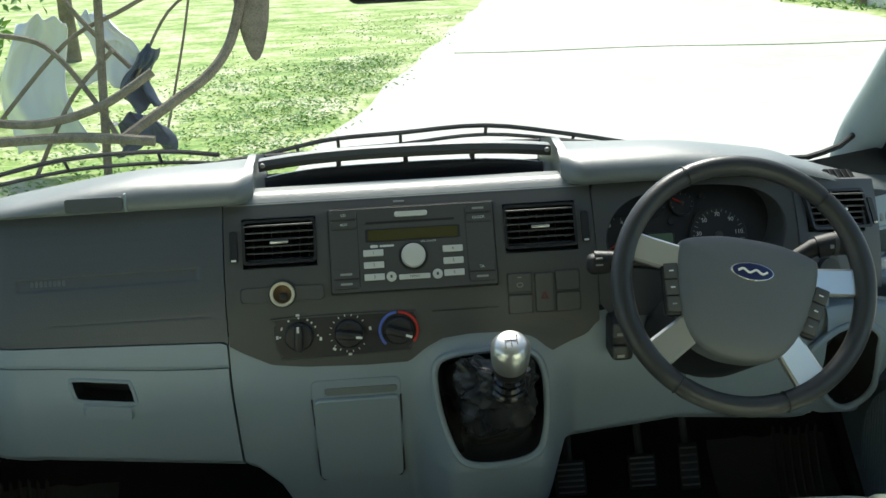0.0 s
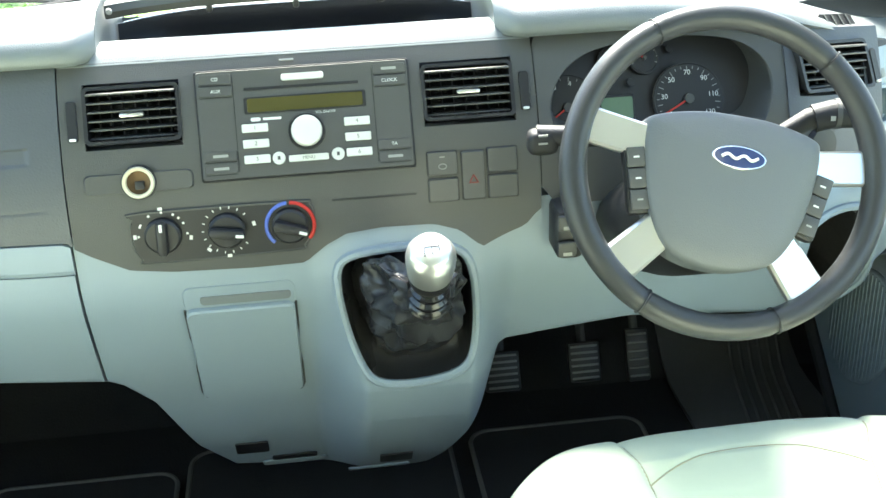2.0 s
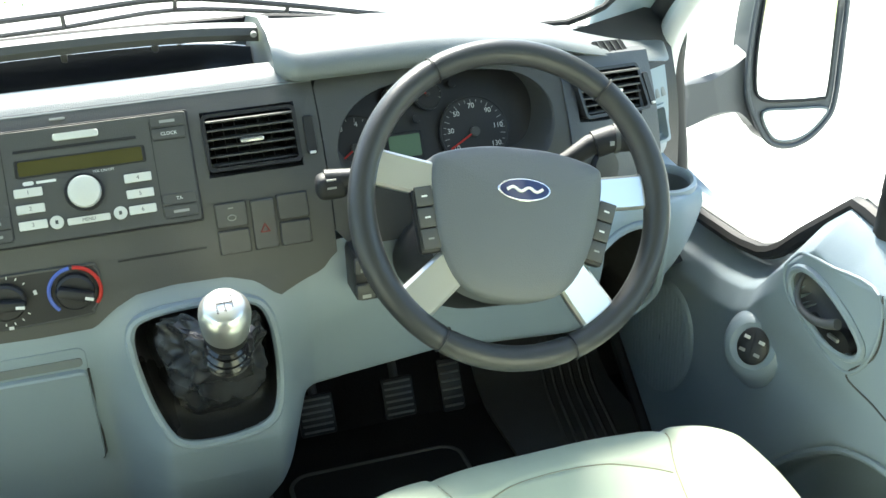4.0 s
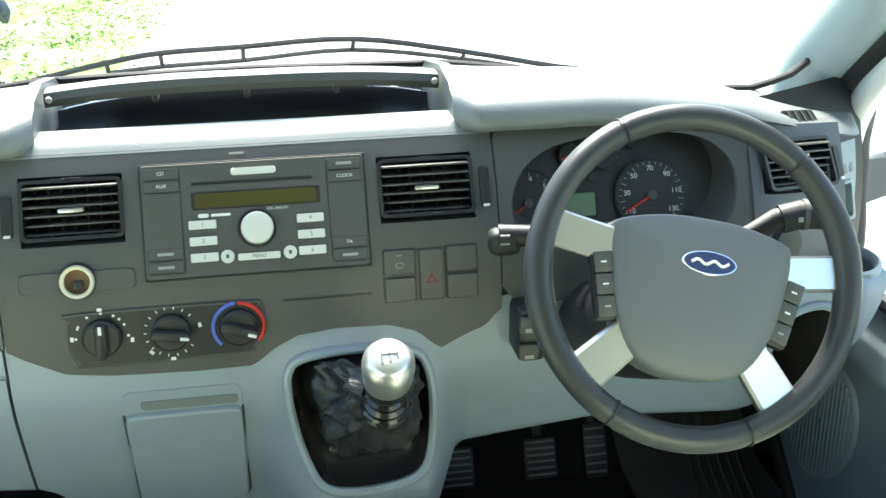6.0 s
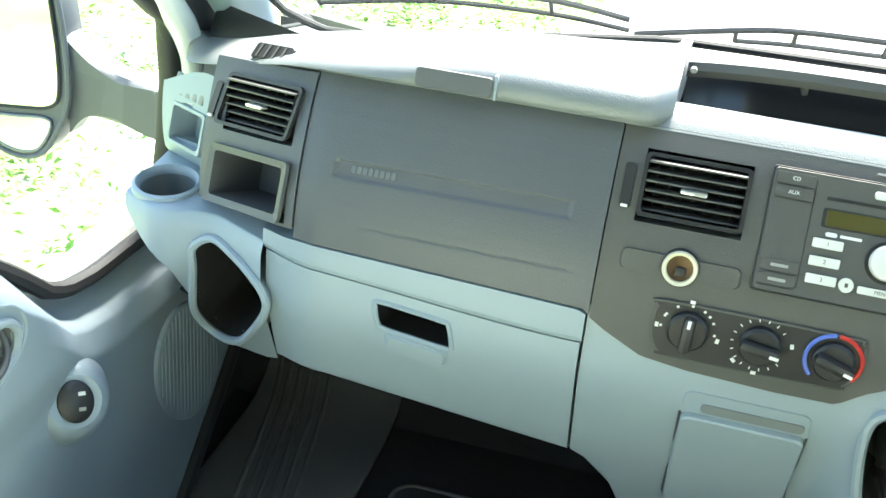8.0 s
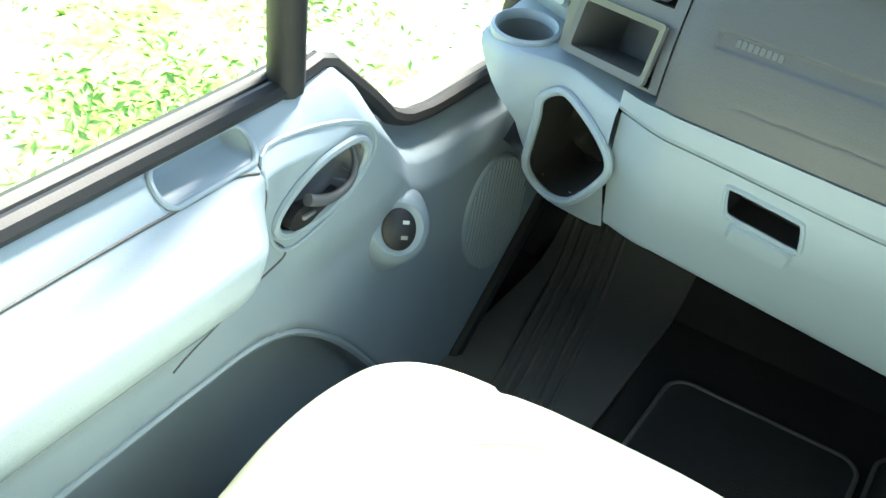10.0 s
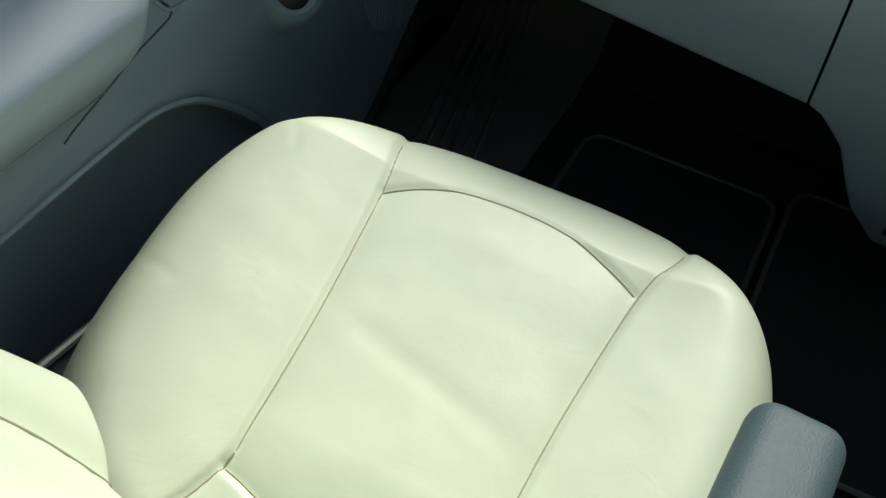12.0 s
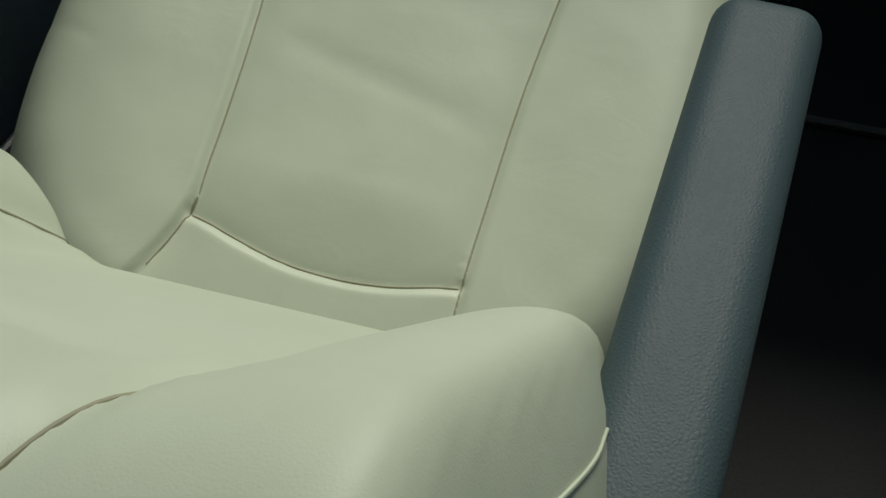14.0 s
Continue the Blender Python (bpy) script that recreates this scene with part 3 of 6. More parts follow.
def wing_mirror(s, dx, dz):
    """A door mirror: a tapering shell with a tall glass, a half-round lens below and a flat arm."""
    t = thing("wing_mirror", "tall grey door mirror with a small wide-angle lens below", "mirror", "wing mirrors")
    cx, cz = 1.110, 0.705
    m = Matrix.Translation((s * (cx + dx), 1.88, cz + dz)) @ Euler((radians(84.3), 0, radians(-s * 7))).to_matrix().to_4x4()

    def outline(pts, k=4):
        got = [(s * (v.x - cx), v.y - cz) for v in close_loop(pts, k)]
        return got if s > 0 else got[::-1]
    body = outline([(1.052, 0.838), (1.075, 0.848), (1.13, 0.847), (1.184, 0.836), (1.196, 0.818), (1.190, 0.72), (1.181, 0.625), (1.165, 0.592), (1.135, 0.566), (1.100, 0.557), (1.068, 0.568), (1.045, 0.604), (1.027, 0.660), (1.034, 0.76)])
    main = outline([(1.066, 0.836), (1.12, 0.837), (1.172, 0.829), (1.180, 0.812), (1.174, 0.72), (1.167, 0.642), (1.155, 0.633), (1.10, 0.634), (1.055, 0.640), (1.041, 0.668), (1.047, 0.76)])
    lens = outline([(1.056, 0.618), (1.11, 0.619), (1.166, 0.615), (1.160, 0.597), (1.133, 0.574), (1.100, 0.566), (1.072, 0.576)])
    part("housing", prism(body, m @ Matrix.Translation((0, 0, -0.06)), 0.06, 0.006), SLATE, t)
    part("main_glass", prism(main, m, 0.004), MIRROR, t, "bright main mirror glass", False)
    part("wide_lens", prism(lens, m, 0.004), MIRROR, t, "small convex lens", False)
    part("rim", tube([m @ Vector((x, y, 0.003)) for x, y in body], 0.0045, 8, True), SLATE, t)
    part("glass_seal", tube([m @ Vector((x, y, 0.003)) for x, y in main], 0.003, 6, True), SEAL, t)
    part("lens_rim", tube([m @ Vector((x, y, 0.003)) for x, y in lens], 0.0025, 8, True), PAD, t)
    arm = [(s * (x + dx * 0.75), z + dz * 0.6) for x, z in spline([(1.055, 0.735), (1.035, 0.718), (1.010, 0.702), (0.97, 0.687), (0.92, 0.680), (0.83, 0.676)], 4) + spline([(0.83, 0.585), (0.92, 0.598), (0.975, 0.612), (1.020, 0.615), (1.042, 0.603), (1.060, 0.58)], 4)]
    part("arm", prism(arm[::-s], Matrix.Translation((0, 1.940, 0)) @ pose(0, 0, 0, 90, 0, 0), 0.045, 0.008), SLATE, t, "dark grey mirror arm")


wing_mirror(-1, 0.075, -0.028)
wing_mirror(1, 0.0, 0.0)


# ---- dashboard ----
dash = thing("dashboard", "two-tone van dashboard, slate above and pale blue-grey below", "dashboard")


def lip_z(x):
    a = abs(x) + (0.045 * smooth01(0.45, 0.6, x))
    return 0.858 - 0.062 * smooth01(0.56, 0.84, a)


def glass_y(x):
    """Where the top pads end at the seal below the windscreen."""
    return 1.79 - 0.06 * (x / 0.86) ** 2


def seal_z(x):
    return float(np.interp(abs(x), (0, 0.25, 0.41, 0.60, 0.665, 0.72, 0.80), (0.888, 0.885, 0.866, 0.839, 0.839, 0.860, 0.945)))


def crest(x):
    """How far the top pad rises above its lip."""
    return 0.043 * (1 - 0.72 * smooth01(0.36, 0.66, abs(x)))


def lower_z(x):
    """The lower edge of the dashboard."""
    return float(np.interp(x, (-0.86, -0.76, -0.62, -0.56, -0.27, -0.25, -0.218, -0.178, -0.136, 0.11, 0.13, 0.184, 0.213, 0.39, 0.64, 0.86),
                           (0.43, 0.44, 0.485, 0.49, 0.452, 0.440, 0.40, 0.297, 0.235, 0.205, 0.215, 0.36, 0.462, 0.485, 0.46, 0.45)))


def dark_z(x):
    """The line where the dark upper half meets the pale lower half."""
    return float(np.interp(x, (-0.90, -0.60, -0.58, -0.272, -0.266, -0.247, -0.208, -0.16, -0.073, -0.014, 0.010, 0.034, 0.075, 0.134, 0.164, 0.189, 0.241, 0.256, 0.262, 0.60, 0.9),
                           (0.675, 0.685, 0.688, 0.678, 0.672, 0.660, 0.640, 0.634, 0.631, 0.632, 0.652, 0.664, 0.668, 0.667, 0.658, 0.637, 0.656, 0.674, 0.676, 0.676, 0.675)))


# pale lower body, in three pieces with joints between them
def lower_piece(name, x0, x1, ztop=None, off=0.0, zlow=None, n=40, rows=50, hole=False, under=0.02):
    def zmap(x, v):
        lo, hi = (zlow or lower_z)(x), (ztop or (lambda q: dark_z(q) + 0.012))(x)
        return lo + (hi - lo) * v
    bm = bmesh.new()

    def fn(x, v):
        z = zmap(x, v)
        roll = under * (1 - smooth01(0, 0.025 if under > 0.01 else 0.008, z - (zlow or lower_z)(x))) ** 2
        return (x, face_y(x, z) - off + roll, z)
    add_grid(bm, fn, steps(x0, x1, n), steps(0, 1, rows), (lambda x, v: in_hole(x, zmap(x, v), None if hole is True else hole)) if hole else None)
    thicken(bm, Vector((0, 0.025, 0)))
    return part(name, bm, LIGHT, dash)


HOLE = close_loop([(0.020, 0.616), (0.036, 0.638), (0.09, 0.644), (0.145, 0.641), (0.171, 0.626), (0.179, 0.580), (0.176, 0.515), (0.158, 0.481), (0.105, 0.469), (0.057, 0.477), (0.035, 0.515), (0.023, 0.567)], 4)


RECESS = close_loop([(-0.488, 0.6365), (-0.45, 0.633), (-0.416, 0.629), (-0.4085, 0.625), (-0.404, 0.601), (-0.409, 0.593), (-0.45, 0.598), (-0.480, 0.602), (-0.4875, 0.608), (-0.491, 0.628)], 3)


def pocket(line, off, deep, k, s=1):
    """A hollow behind an opening in the face."""
    bm = bmesh.new()
    cx, cz = sum(v.x for v in line) / len(line), sum(v.y for v in line) / len(line)
    rings = []
    for f, d in ((1.0, 0.0), (0.99, 0.006), (k, deep), (0.5 * k, deep)):
        rings.append([bm.verts.new((s * (cx + (v.x - cx) * f), face_y(v.x, v.y) - off + d, cz + (v.y - cz) * f)) for v in line])
    for a, b in zip(rings, rings[1:]):
        for i in range(len(a)):
            bm.faces.new((a[i], a[(i + 1) % len(a)], b[(i + 1) % len(a)], b[i]))
    bm.faces.new(rings[-1])
    return bm


lower_piece("console", -0.2665, 0.2605, n=160, rows=130, hole=True)
lower_piece("knee_panel", 0.2595, 0.60, off=-0.0012)
lower_piece("shelf_rail", -0.630, -0.2685, ztop=lambda x: dark_z(x) - 0.001, zlow=lambda x: 0.640 + 0.02 * smooth01(-0.27, -0.63, x), off=0.005, under=0.003)
lid = lower_piece("glovebox_lid", -0.626, -0.2697, ztop=lambda x: 0.6384 + 0.02 * smooth01(-0.27, -0.63, x), off=0.002, n=120, rows=90, hole=[Vector((-0.448 + (v.x + 0.448) * 1.03, 0.6205 + (v.y - 0.6205) * 1.14)) for v in RECESS])
part("handle_recess", pocket(RECESS, 0.000, 0.045, 0.92), BLACK, lid, "dark finger recess")
part("recess_rim", tube([(v.x, face_y(v.x, v.y) - 0.001, v.y) for v in RECESS], 0.0034, 6, True), LIGHT, lid)
bm = plate(0, 0, 0.074, 0.026, 0.006, 0.008, 0.005, 0, on_face(-0.444, 0.583, 0.0) @ pose(0, 0, 0, 0, 0, -7.8))
part("pull_lip", bm, LIGHT, lid)

# underside, and an added black sheet for the shade of the hollow behind
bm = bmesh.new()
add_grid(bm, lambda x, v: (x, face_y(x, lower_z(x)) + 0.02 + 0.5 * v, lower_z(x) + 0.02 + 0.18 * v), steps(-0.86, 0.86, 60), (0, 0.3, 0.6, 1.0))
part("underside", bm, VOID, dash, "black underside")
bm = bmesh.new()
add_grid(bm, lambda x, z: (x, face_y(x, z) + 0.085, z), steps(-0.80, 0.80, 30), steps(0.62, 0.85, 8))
part("hollow_shade", bm, BLACK, dash)

# centre stack: charcoal panel with openings for the two vents
VENT = ((-0.187, 0.807), (0.183, 0.807))
VW, VH = 0.104, 0.064


def in_vent(x, z):
    return any(abs(x - cx) < VW / 2 and abs(z - cz) < VH / 2 for cx, cz in VENT)


cutx = [cx + k * VW / 2 for cx, cz in VENT for k in (-1, 1)]
zs = [-1 + i / 10 for i in range(10)] + lines(14, 0.0, 0.775 - 0.72, 0.839 - 0.72, 0.858 - 0.72)
panel = face_sheet(lines(70, -0.2645, 0.2595, *cutx), zs, 0.004, lambda x, z: z > 0 and in_vent(x, z + 0.72),
                   lambda x, v: 0.72 + v if v >= 0 else 0.72 + (0.72 - dark_z(x)) * v, 0.014)
part("centre_panel", panel, STACK, dash, "charcoal centre panel")
# pale roll along the top of the stack
bm = bmesh.new()
add_grid(bm, lambda x, v: (x, face_y(x, 0.858) - 0.006 + 0.05 * v, 0.856 + 0.014 * math.sin(min(1, v * 2.2) * math.pi / 2)), steps(-0.2645, 0.2595, 40), steps(0, 1, 8))
thicken(bm, Vector((0, 0, -0.006)))
part("stack_roll", bm, PAD, dash, "pale rolled edge above the radio")

# passenger airbag panel
bm = bmesh.new()


def airbag(x, v):
    z = dark_z(x) + 0.001 + (0.861 - dark_z(x)) * v
    line = 0.772 + 0.010 * (x + 0.425)
    strip = smooth01(-0.553, -0.547, x) * (1 - smooth01(-0.305, -0.299, x)) * smooth01(-0.0095, -0.0065, z - line) * (1 - smooth01(0.0065, 0.0095, z - line))
    seam = math.exp(-((z - 0.716) / 0.0012) ** 2) * smooth01(-0.52, -0.50, x) * (1 - smooth01(-0.30, -0.28, x))
    return (x, face_y(x, z) - 0.004 + 0.0028 * strip + 0.001 * seam, z)


add_grid(bm, airbag, steps(-0.5885, -0.2662, 120), steps(0, 1, 130))
thicken(bm, Vector((0, 0.014, 0)))
air = part("airbag_panel", bm, SLATE, dash, "slate grey grained airbag cover")
for k in range(8):
    part("embossed_mark", plate(-0.530 + 0.0062 * k, 0.7715, 0.0052, 0.0085, 0.0014, 0.002, 0.0005, 0.0008), HUB, air, "grey embossed lettering")

# instrument surround with its opening
OUT = [(0.275, 0.775), (0.279, 0.800), (0.295, 0.822), (0.325, 0.838), (0.37, 0.846), (0.42, 0.849), (0.47, 0.846), (0.505, 0.838), (0.528, 0.822), (0.538, 0.800), (0.535, 0.775), (0.522, 0.752), (0.495, 0.742), (0.42, 0.738), (0.33, 0.744), (0.288, 0.755)]


oval = close_loop(OUT)
cx0, cz0 = 0.407, 0.793
bm = bmesh.new()
rows = []
for f, off in ((9.0, 0.004), (1.0, 0.004), (0.985, 0.001), (0.97, -0.03), (0.93, -0.052)):
    row = []
    for p in oval:
        x, z = cx0 + (p.x - cx0) * f, cz0 + (p.y - cz0) * f
        if f > 2:
            d = Vector((p.x - cx0, p.y - cz0))
            t = min((0.556 - cx0) / d.x if d.x > 1e-6 else 9, (0.2608 - cx0) / d.x if d.x < -1e-6 else 9, (0.858 - cz0) / d.y if d.y > 1e-6 else 9, (0.678 - cz0) / d.y if d.y < -1e-6 else 9)
            x, z = cx0 + d.x * t, cz0 + d.y * t
        row.append(bm.verts.new((x, face_y(x, z) - off, z)))
    rows.append(row)
for a, b in zip(rows, rows[1:]):
    for i in range(len(a)):
        bm.faces.new((a[i], a[(i + 1) % len(a)], b[(i + 1) % len(b)], b[i]))
part("instrument_surround", bm, STACK, dash, "dark grey instrument surround", True, 30)

# soft top pads either side of the tray
def top_pad(x0, x1, s):
    bm = bmesh.new()
    prof = [(-0.004, 0.0), (-0.018, 0.002), (-0.022, 0.010), (-0.018, 0.022), (-0.006, 0.033), (0.015, 0.040), (0.05, 0.043)]

    def fn(x, v):
        zl = lip_z(x)
        y0 = face_y(x, 0.858) + 2.6 * max(0.0, abs(x) - (0.745 if s > 0 else 0.790)) ** 1.15
        if v < len(prof):
            dy, dz = prof[int(v)]
            return (x, y0 + dy, zl + dz / 0.043 * crest(x))
        back = max(glass_y(x), y0 + 0.08)
        if v == len(prof) + 6:
            return (x, max(back + 0.03, 1.87 - 0.15 * (x / 0.86) ** 2), 0.775)
        u = (v - len(prof) + 1) / 6
        return (x, y0 + 0.05 + (back - y0 - 0.05) * u, zl + crest(x) + (min(seal_z(x), zl + crest(x)) - 0.006 - zl - crest(x)) * u * u)
    xs = steps(x0, x1, 60)
    add_grid(bm, fn, xs, list(range(len(prof) + 7)))
    # rounded inner end
    for v in bm.verts:
        e = abs(v.co.x) - 0.222
        if e < 0.03:
            k = (1 - e / 0.03) ** 2
            v.co.y += 0.03 * k * (1 if v.co.y < 1.62 else 0)
            v.co.z += 0.006 * k * (1 if v.co.z > 0.87 else 0)
    return part("top_pad", bm, PAD, dash, "soft grey dash top", True, 60)


top_pad(-0.85, -0.222, -1)
top_pad(0.222, 0.800, 1)
for s in (-1, 1):
    # cheek that closes the pad beside the tray
    bm = bmesh.new()
    vs = [bm.verts.new((s * 0.222, y, z)) for y, z in ((1.566, 0.858), (1.572, 0.880), (1.60, 0.904), (1.66, 0.910), (1.76, 0.892), (1.79, 0.875), (1.80, 0.83))]
    bm.faces.new(vs)
    thicken(bm, Vector((s * 0.012, 0, 0)))
    part("tray_cheek", bm, PAD, dash)
    # demister slot at the end of the pad
    e = 0.655 - (0.018 if s > 0 else 0.0)
    m = Matrix.Translation((s * e, face_y(e, 0.858) + 0.001, lip_z(s * e) + 0.0030)) @ pose(0, 0, 0, 42, s * 8, s * 26)
    part("demister_slot", prism(rounded(0.062, 0.020, 0.004), m, 0.011, 0.001), BLACK, dash, "black slotted outlet")
    for k in range(4):
        part("slot_bar", box((-0.02 + 0.013 * k, 0, 0.0115), (0.003, 0.017, 0.002), 0, m), STACK, dash)
# small flap on the passenger pad
bm = bmesh.new()
add_grid(bm, lambda x, v: (x, 1.790 + 0.085 * v, 0.853 - 0.07 * v), steps(-0.222, 0.222, 20), steps(0, 1, 5))
thicken(bm, Vector((0, 0, -0.008)))
part("rear_deck", bm, PAD, dash, "pale deck behind the tray")
bm = tube([(x, glass_y(x) + 0.004, seal_z(x) - 0.004) for x in steps(-0.79, 0.79, 60)], 0.005, 8)
part("screen_edge", bm, SEAL, dash, "black seal at the foot of the windscreen")
m = Matrix.Translation((-0.44, face_y(-0.44, 0.858) - 0.021, 0.873)) @ pose(0, 0, 0, 78, 0, 0)
flap = prism(rounded(0.080, 0.020, 0.004), m, 0.004, 0.001)
part("pad_flap", flap, SLATE, dash, "dark grey flap in the pad")
part("pad_joint", box((-0.397, face_y(-0.44, 0.858) - 0.020, 0.874), (0.003, 0.008, 0.026), 0.001), LIGHT, dash)

# open centre tray with its arched hood
tray = part("tray_floor", box((0, 1.70, 0.815), (0.442, 0.20, 0.006), 0.002), GLOSS, dash, "black tray")
bm = bmesh.new()
add_grid(bm, lambda x, v: (x, 1.765 + 0.02 * v - 0.05 * (abs(x) / 0.22) ** 4, 0.806 + (0.052 + 0.003 * (1 - (x / 0.22) ** 2)) * v), steps(-0.22, 0.22, 30), steps(0, 1, 5))
thicken(bm, Vector((0, 0.006, 0)))
part("tray_back", bm, GLOSS, dash, "black tray back")
bm = bmesh.new()


def hood(x, v):
    a = abs(x) / 0.219
    y = 1.645 - 0.018 * (1 - a * a)
    z = 0.899 + 0.014 * (1 - a ** 2.5)
    return (x, y + 0.055 * v, z - 0.008 * v * v + 0.004 * math.sin(min(1, v * 3) * math.pi / 2))


add_grid(bm, hood, steps(-0.219, 0.219, 40), (0, 0.03, 0.1, 0.25, 0.5, 0.75, 1.0))
thicken(bm, Vector((0, 0.004, -0.006)))
hd = part("tray_hood", bm, PAD, dash, "arched grey hood over the tray", True, 50)
bm = bmesh.new()
add_grid(bm, lambda x, v: (x, hood(x, 0)[1] - 0.003 + 0.004 * abs(2 * v - 1), hood(x, 0)[2] + 0.002 - 0.016 * v), steps(-0.219, 0.219, 40), steps(0, 1, 6))
thicken(bm, Vector((0, 0.010, 0)))
part("hood_lip", bm, STACK, hd, "dark edge of the hood")
for x in (-0.212, 0.212):
    part("hood_screw", lathe([(0.0, 0.003), (0.003, 0.003), (0.004, 0.0)], Matrix.Translation((x, 1.633, 0.897)) @ pose(0, 0, 0, 90, 0, 0), 10), FAINT, hd)
for x in (-0.10, 0.0, 0.10):
    part("hood_clip", box((x, 1.645, 0.894), (0.007, 0.02, 0.012), 0.002), BLACK, hd)


# ---- air vents ----
def lean(k):
    return Matrix(((1, 0, 0, 0), (k, 1, 0, 0), (0, 0, 1, 0), (0, 0, 0, 1)))


def air_vent(cx, cz, w, h, group="air vents", out=0.0, roll=0.0):
    t = thing("air_vent", "black louvred air vent with a silver thumb tab", "air vent", group)
    m = on_face(cx, cz, out) @ lean(roll)
    bm = bmesh.new()
    o, i = rounded(w, h, 0.006, 4), rounded(w - 0.008, h - 0.008, 0.004, 4)
    loops = [[bm.verts.new(m @ Vector((x, y, z))) for x, y in p] for p, z in ((o, 0.002), (o, 0.006), (i, 0.006), (i, -0.035))]
    for a, b in zip(loops, loops[1:]):
        for k in range(len(a)):
            bm.faces.new((a[k], a[(k + 1) % len(a)], b[(k + 1) % len(a)], b[k]))
    bm.faces.new(loops[-1])
    part("vent_box", bm, BLACK, t)
    for k in range(6):
        y = -h / 2 + h * (k + 0.8) / 6.6
        part("slat", box((0, y, -0.004), (w - 0.009, 0.0022, 0.016), 0.0008, m @ Matrix.Translation((0, 0, 0)) @ pose(0, 0, 0, 18, 0, 0)), STACK, t)
    for k in range(7):
        part("rear_slat", box((-w / 2 + w * (k + 1) / 8, 0, -0.022), (0.0015, h - 0.01, 0.012), 0, m), BLACK, t)
    part("thumb_tab", box((0, 0.001, 0.006), (0.026, 0.0045, 0.010), 0.0018, m @ pose(0, 0, 0, 18, 0, 0)), SILVER, t, "silver tab")
    return t


for cx, cz in VENT:
    air_vent(cx, cz, VW, VH)
for s in (-1, 1):
    # thumb wheel beside each centre vent
    t = thing("thumb_wheel", "black ribbed vent thumb wheel in a slot", "thumb wheel", "thumb wheels")
    x = VENT[0][0] - 0.064 if s < 0 else VENT[1][0] + 0.064
    part("slot_frame", plate(x, 0.803, 0.011, 0.044, 0.004, 0.003, 0.001, 0.003), BLACK, t)
    part("pointer", plate(x, 0.785, 0.007, 0.003, 0.003, 0.001, 0.0005, 0.006), WHITE, t)


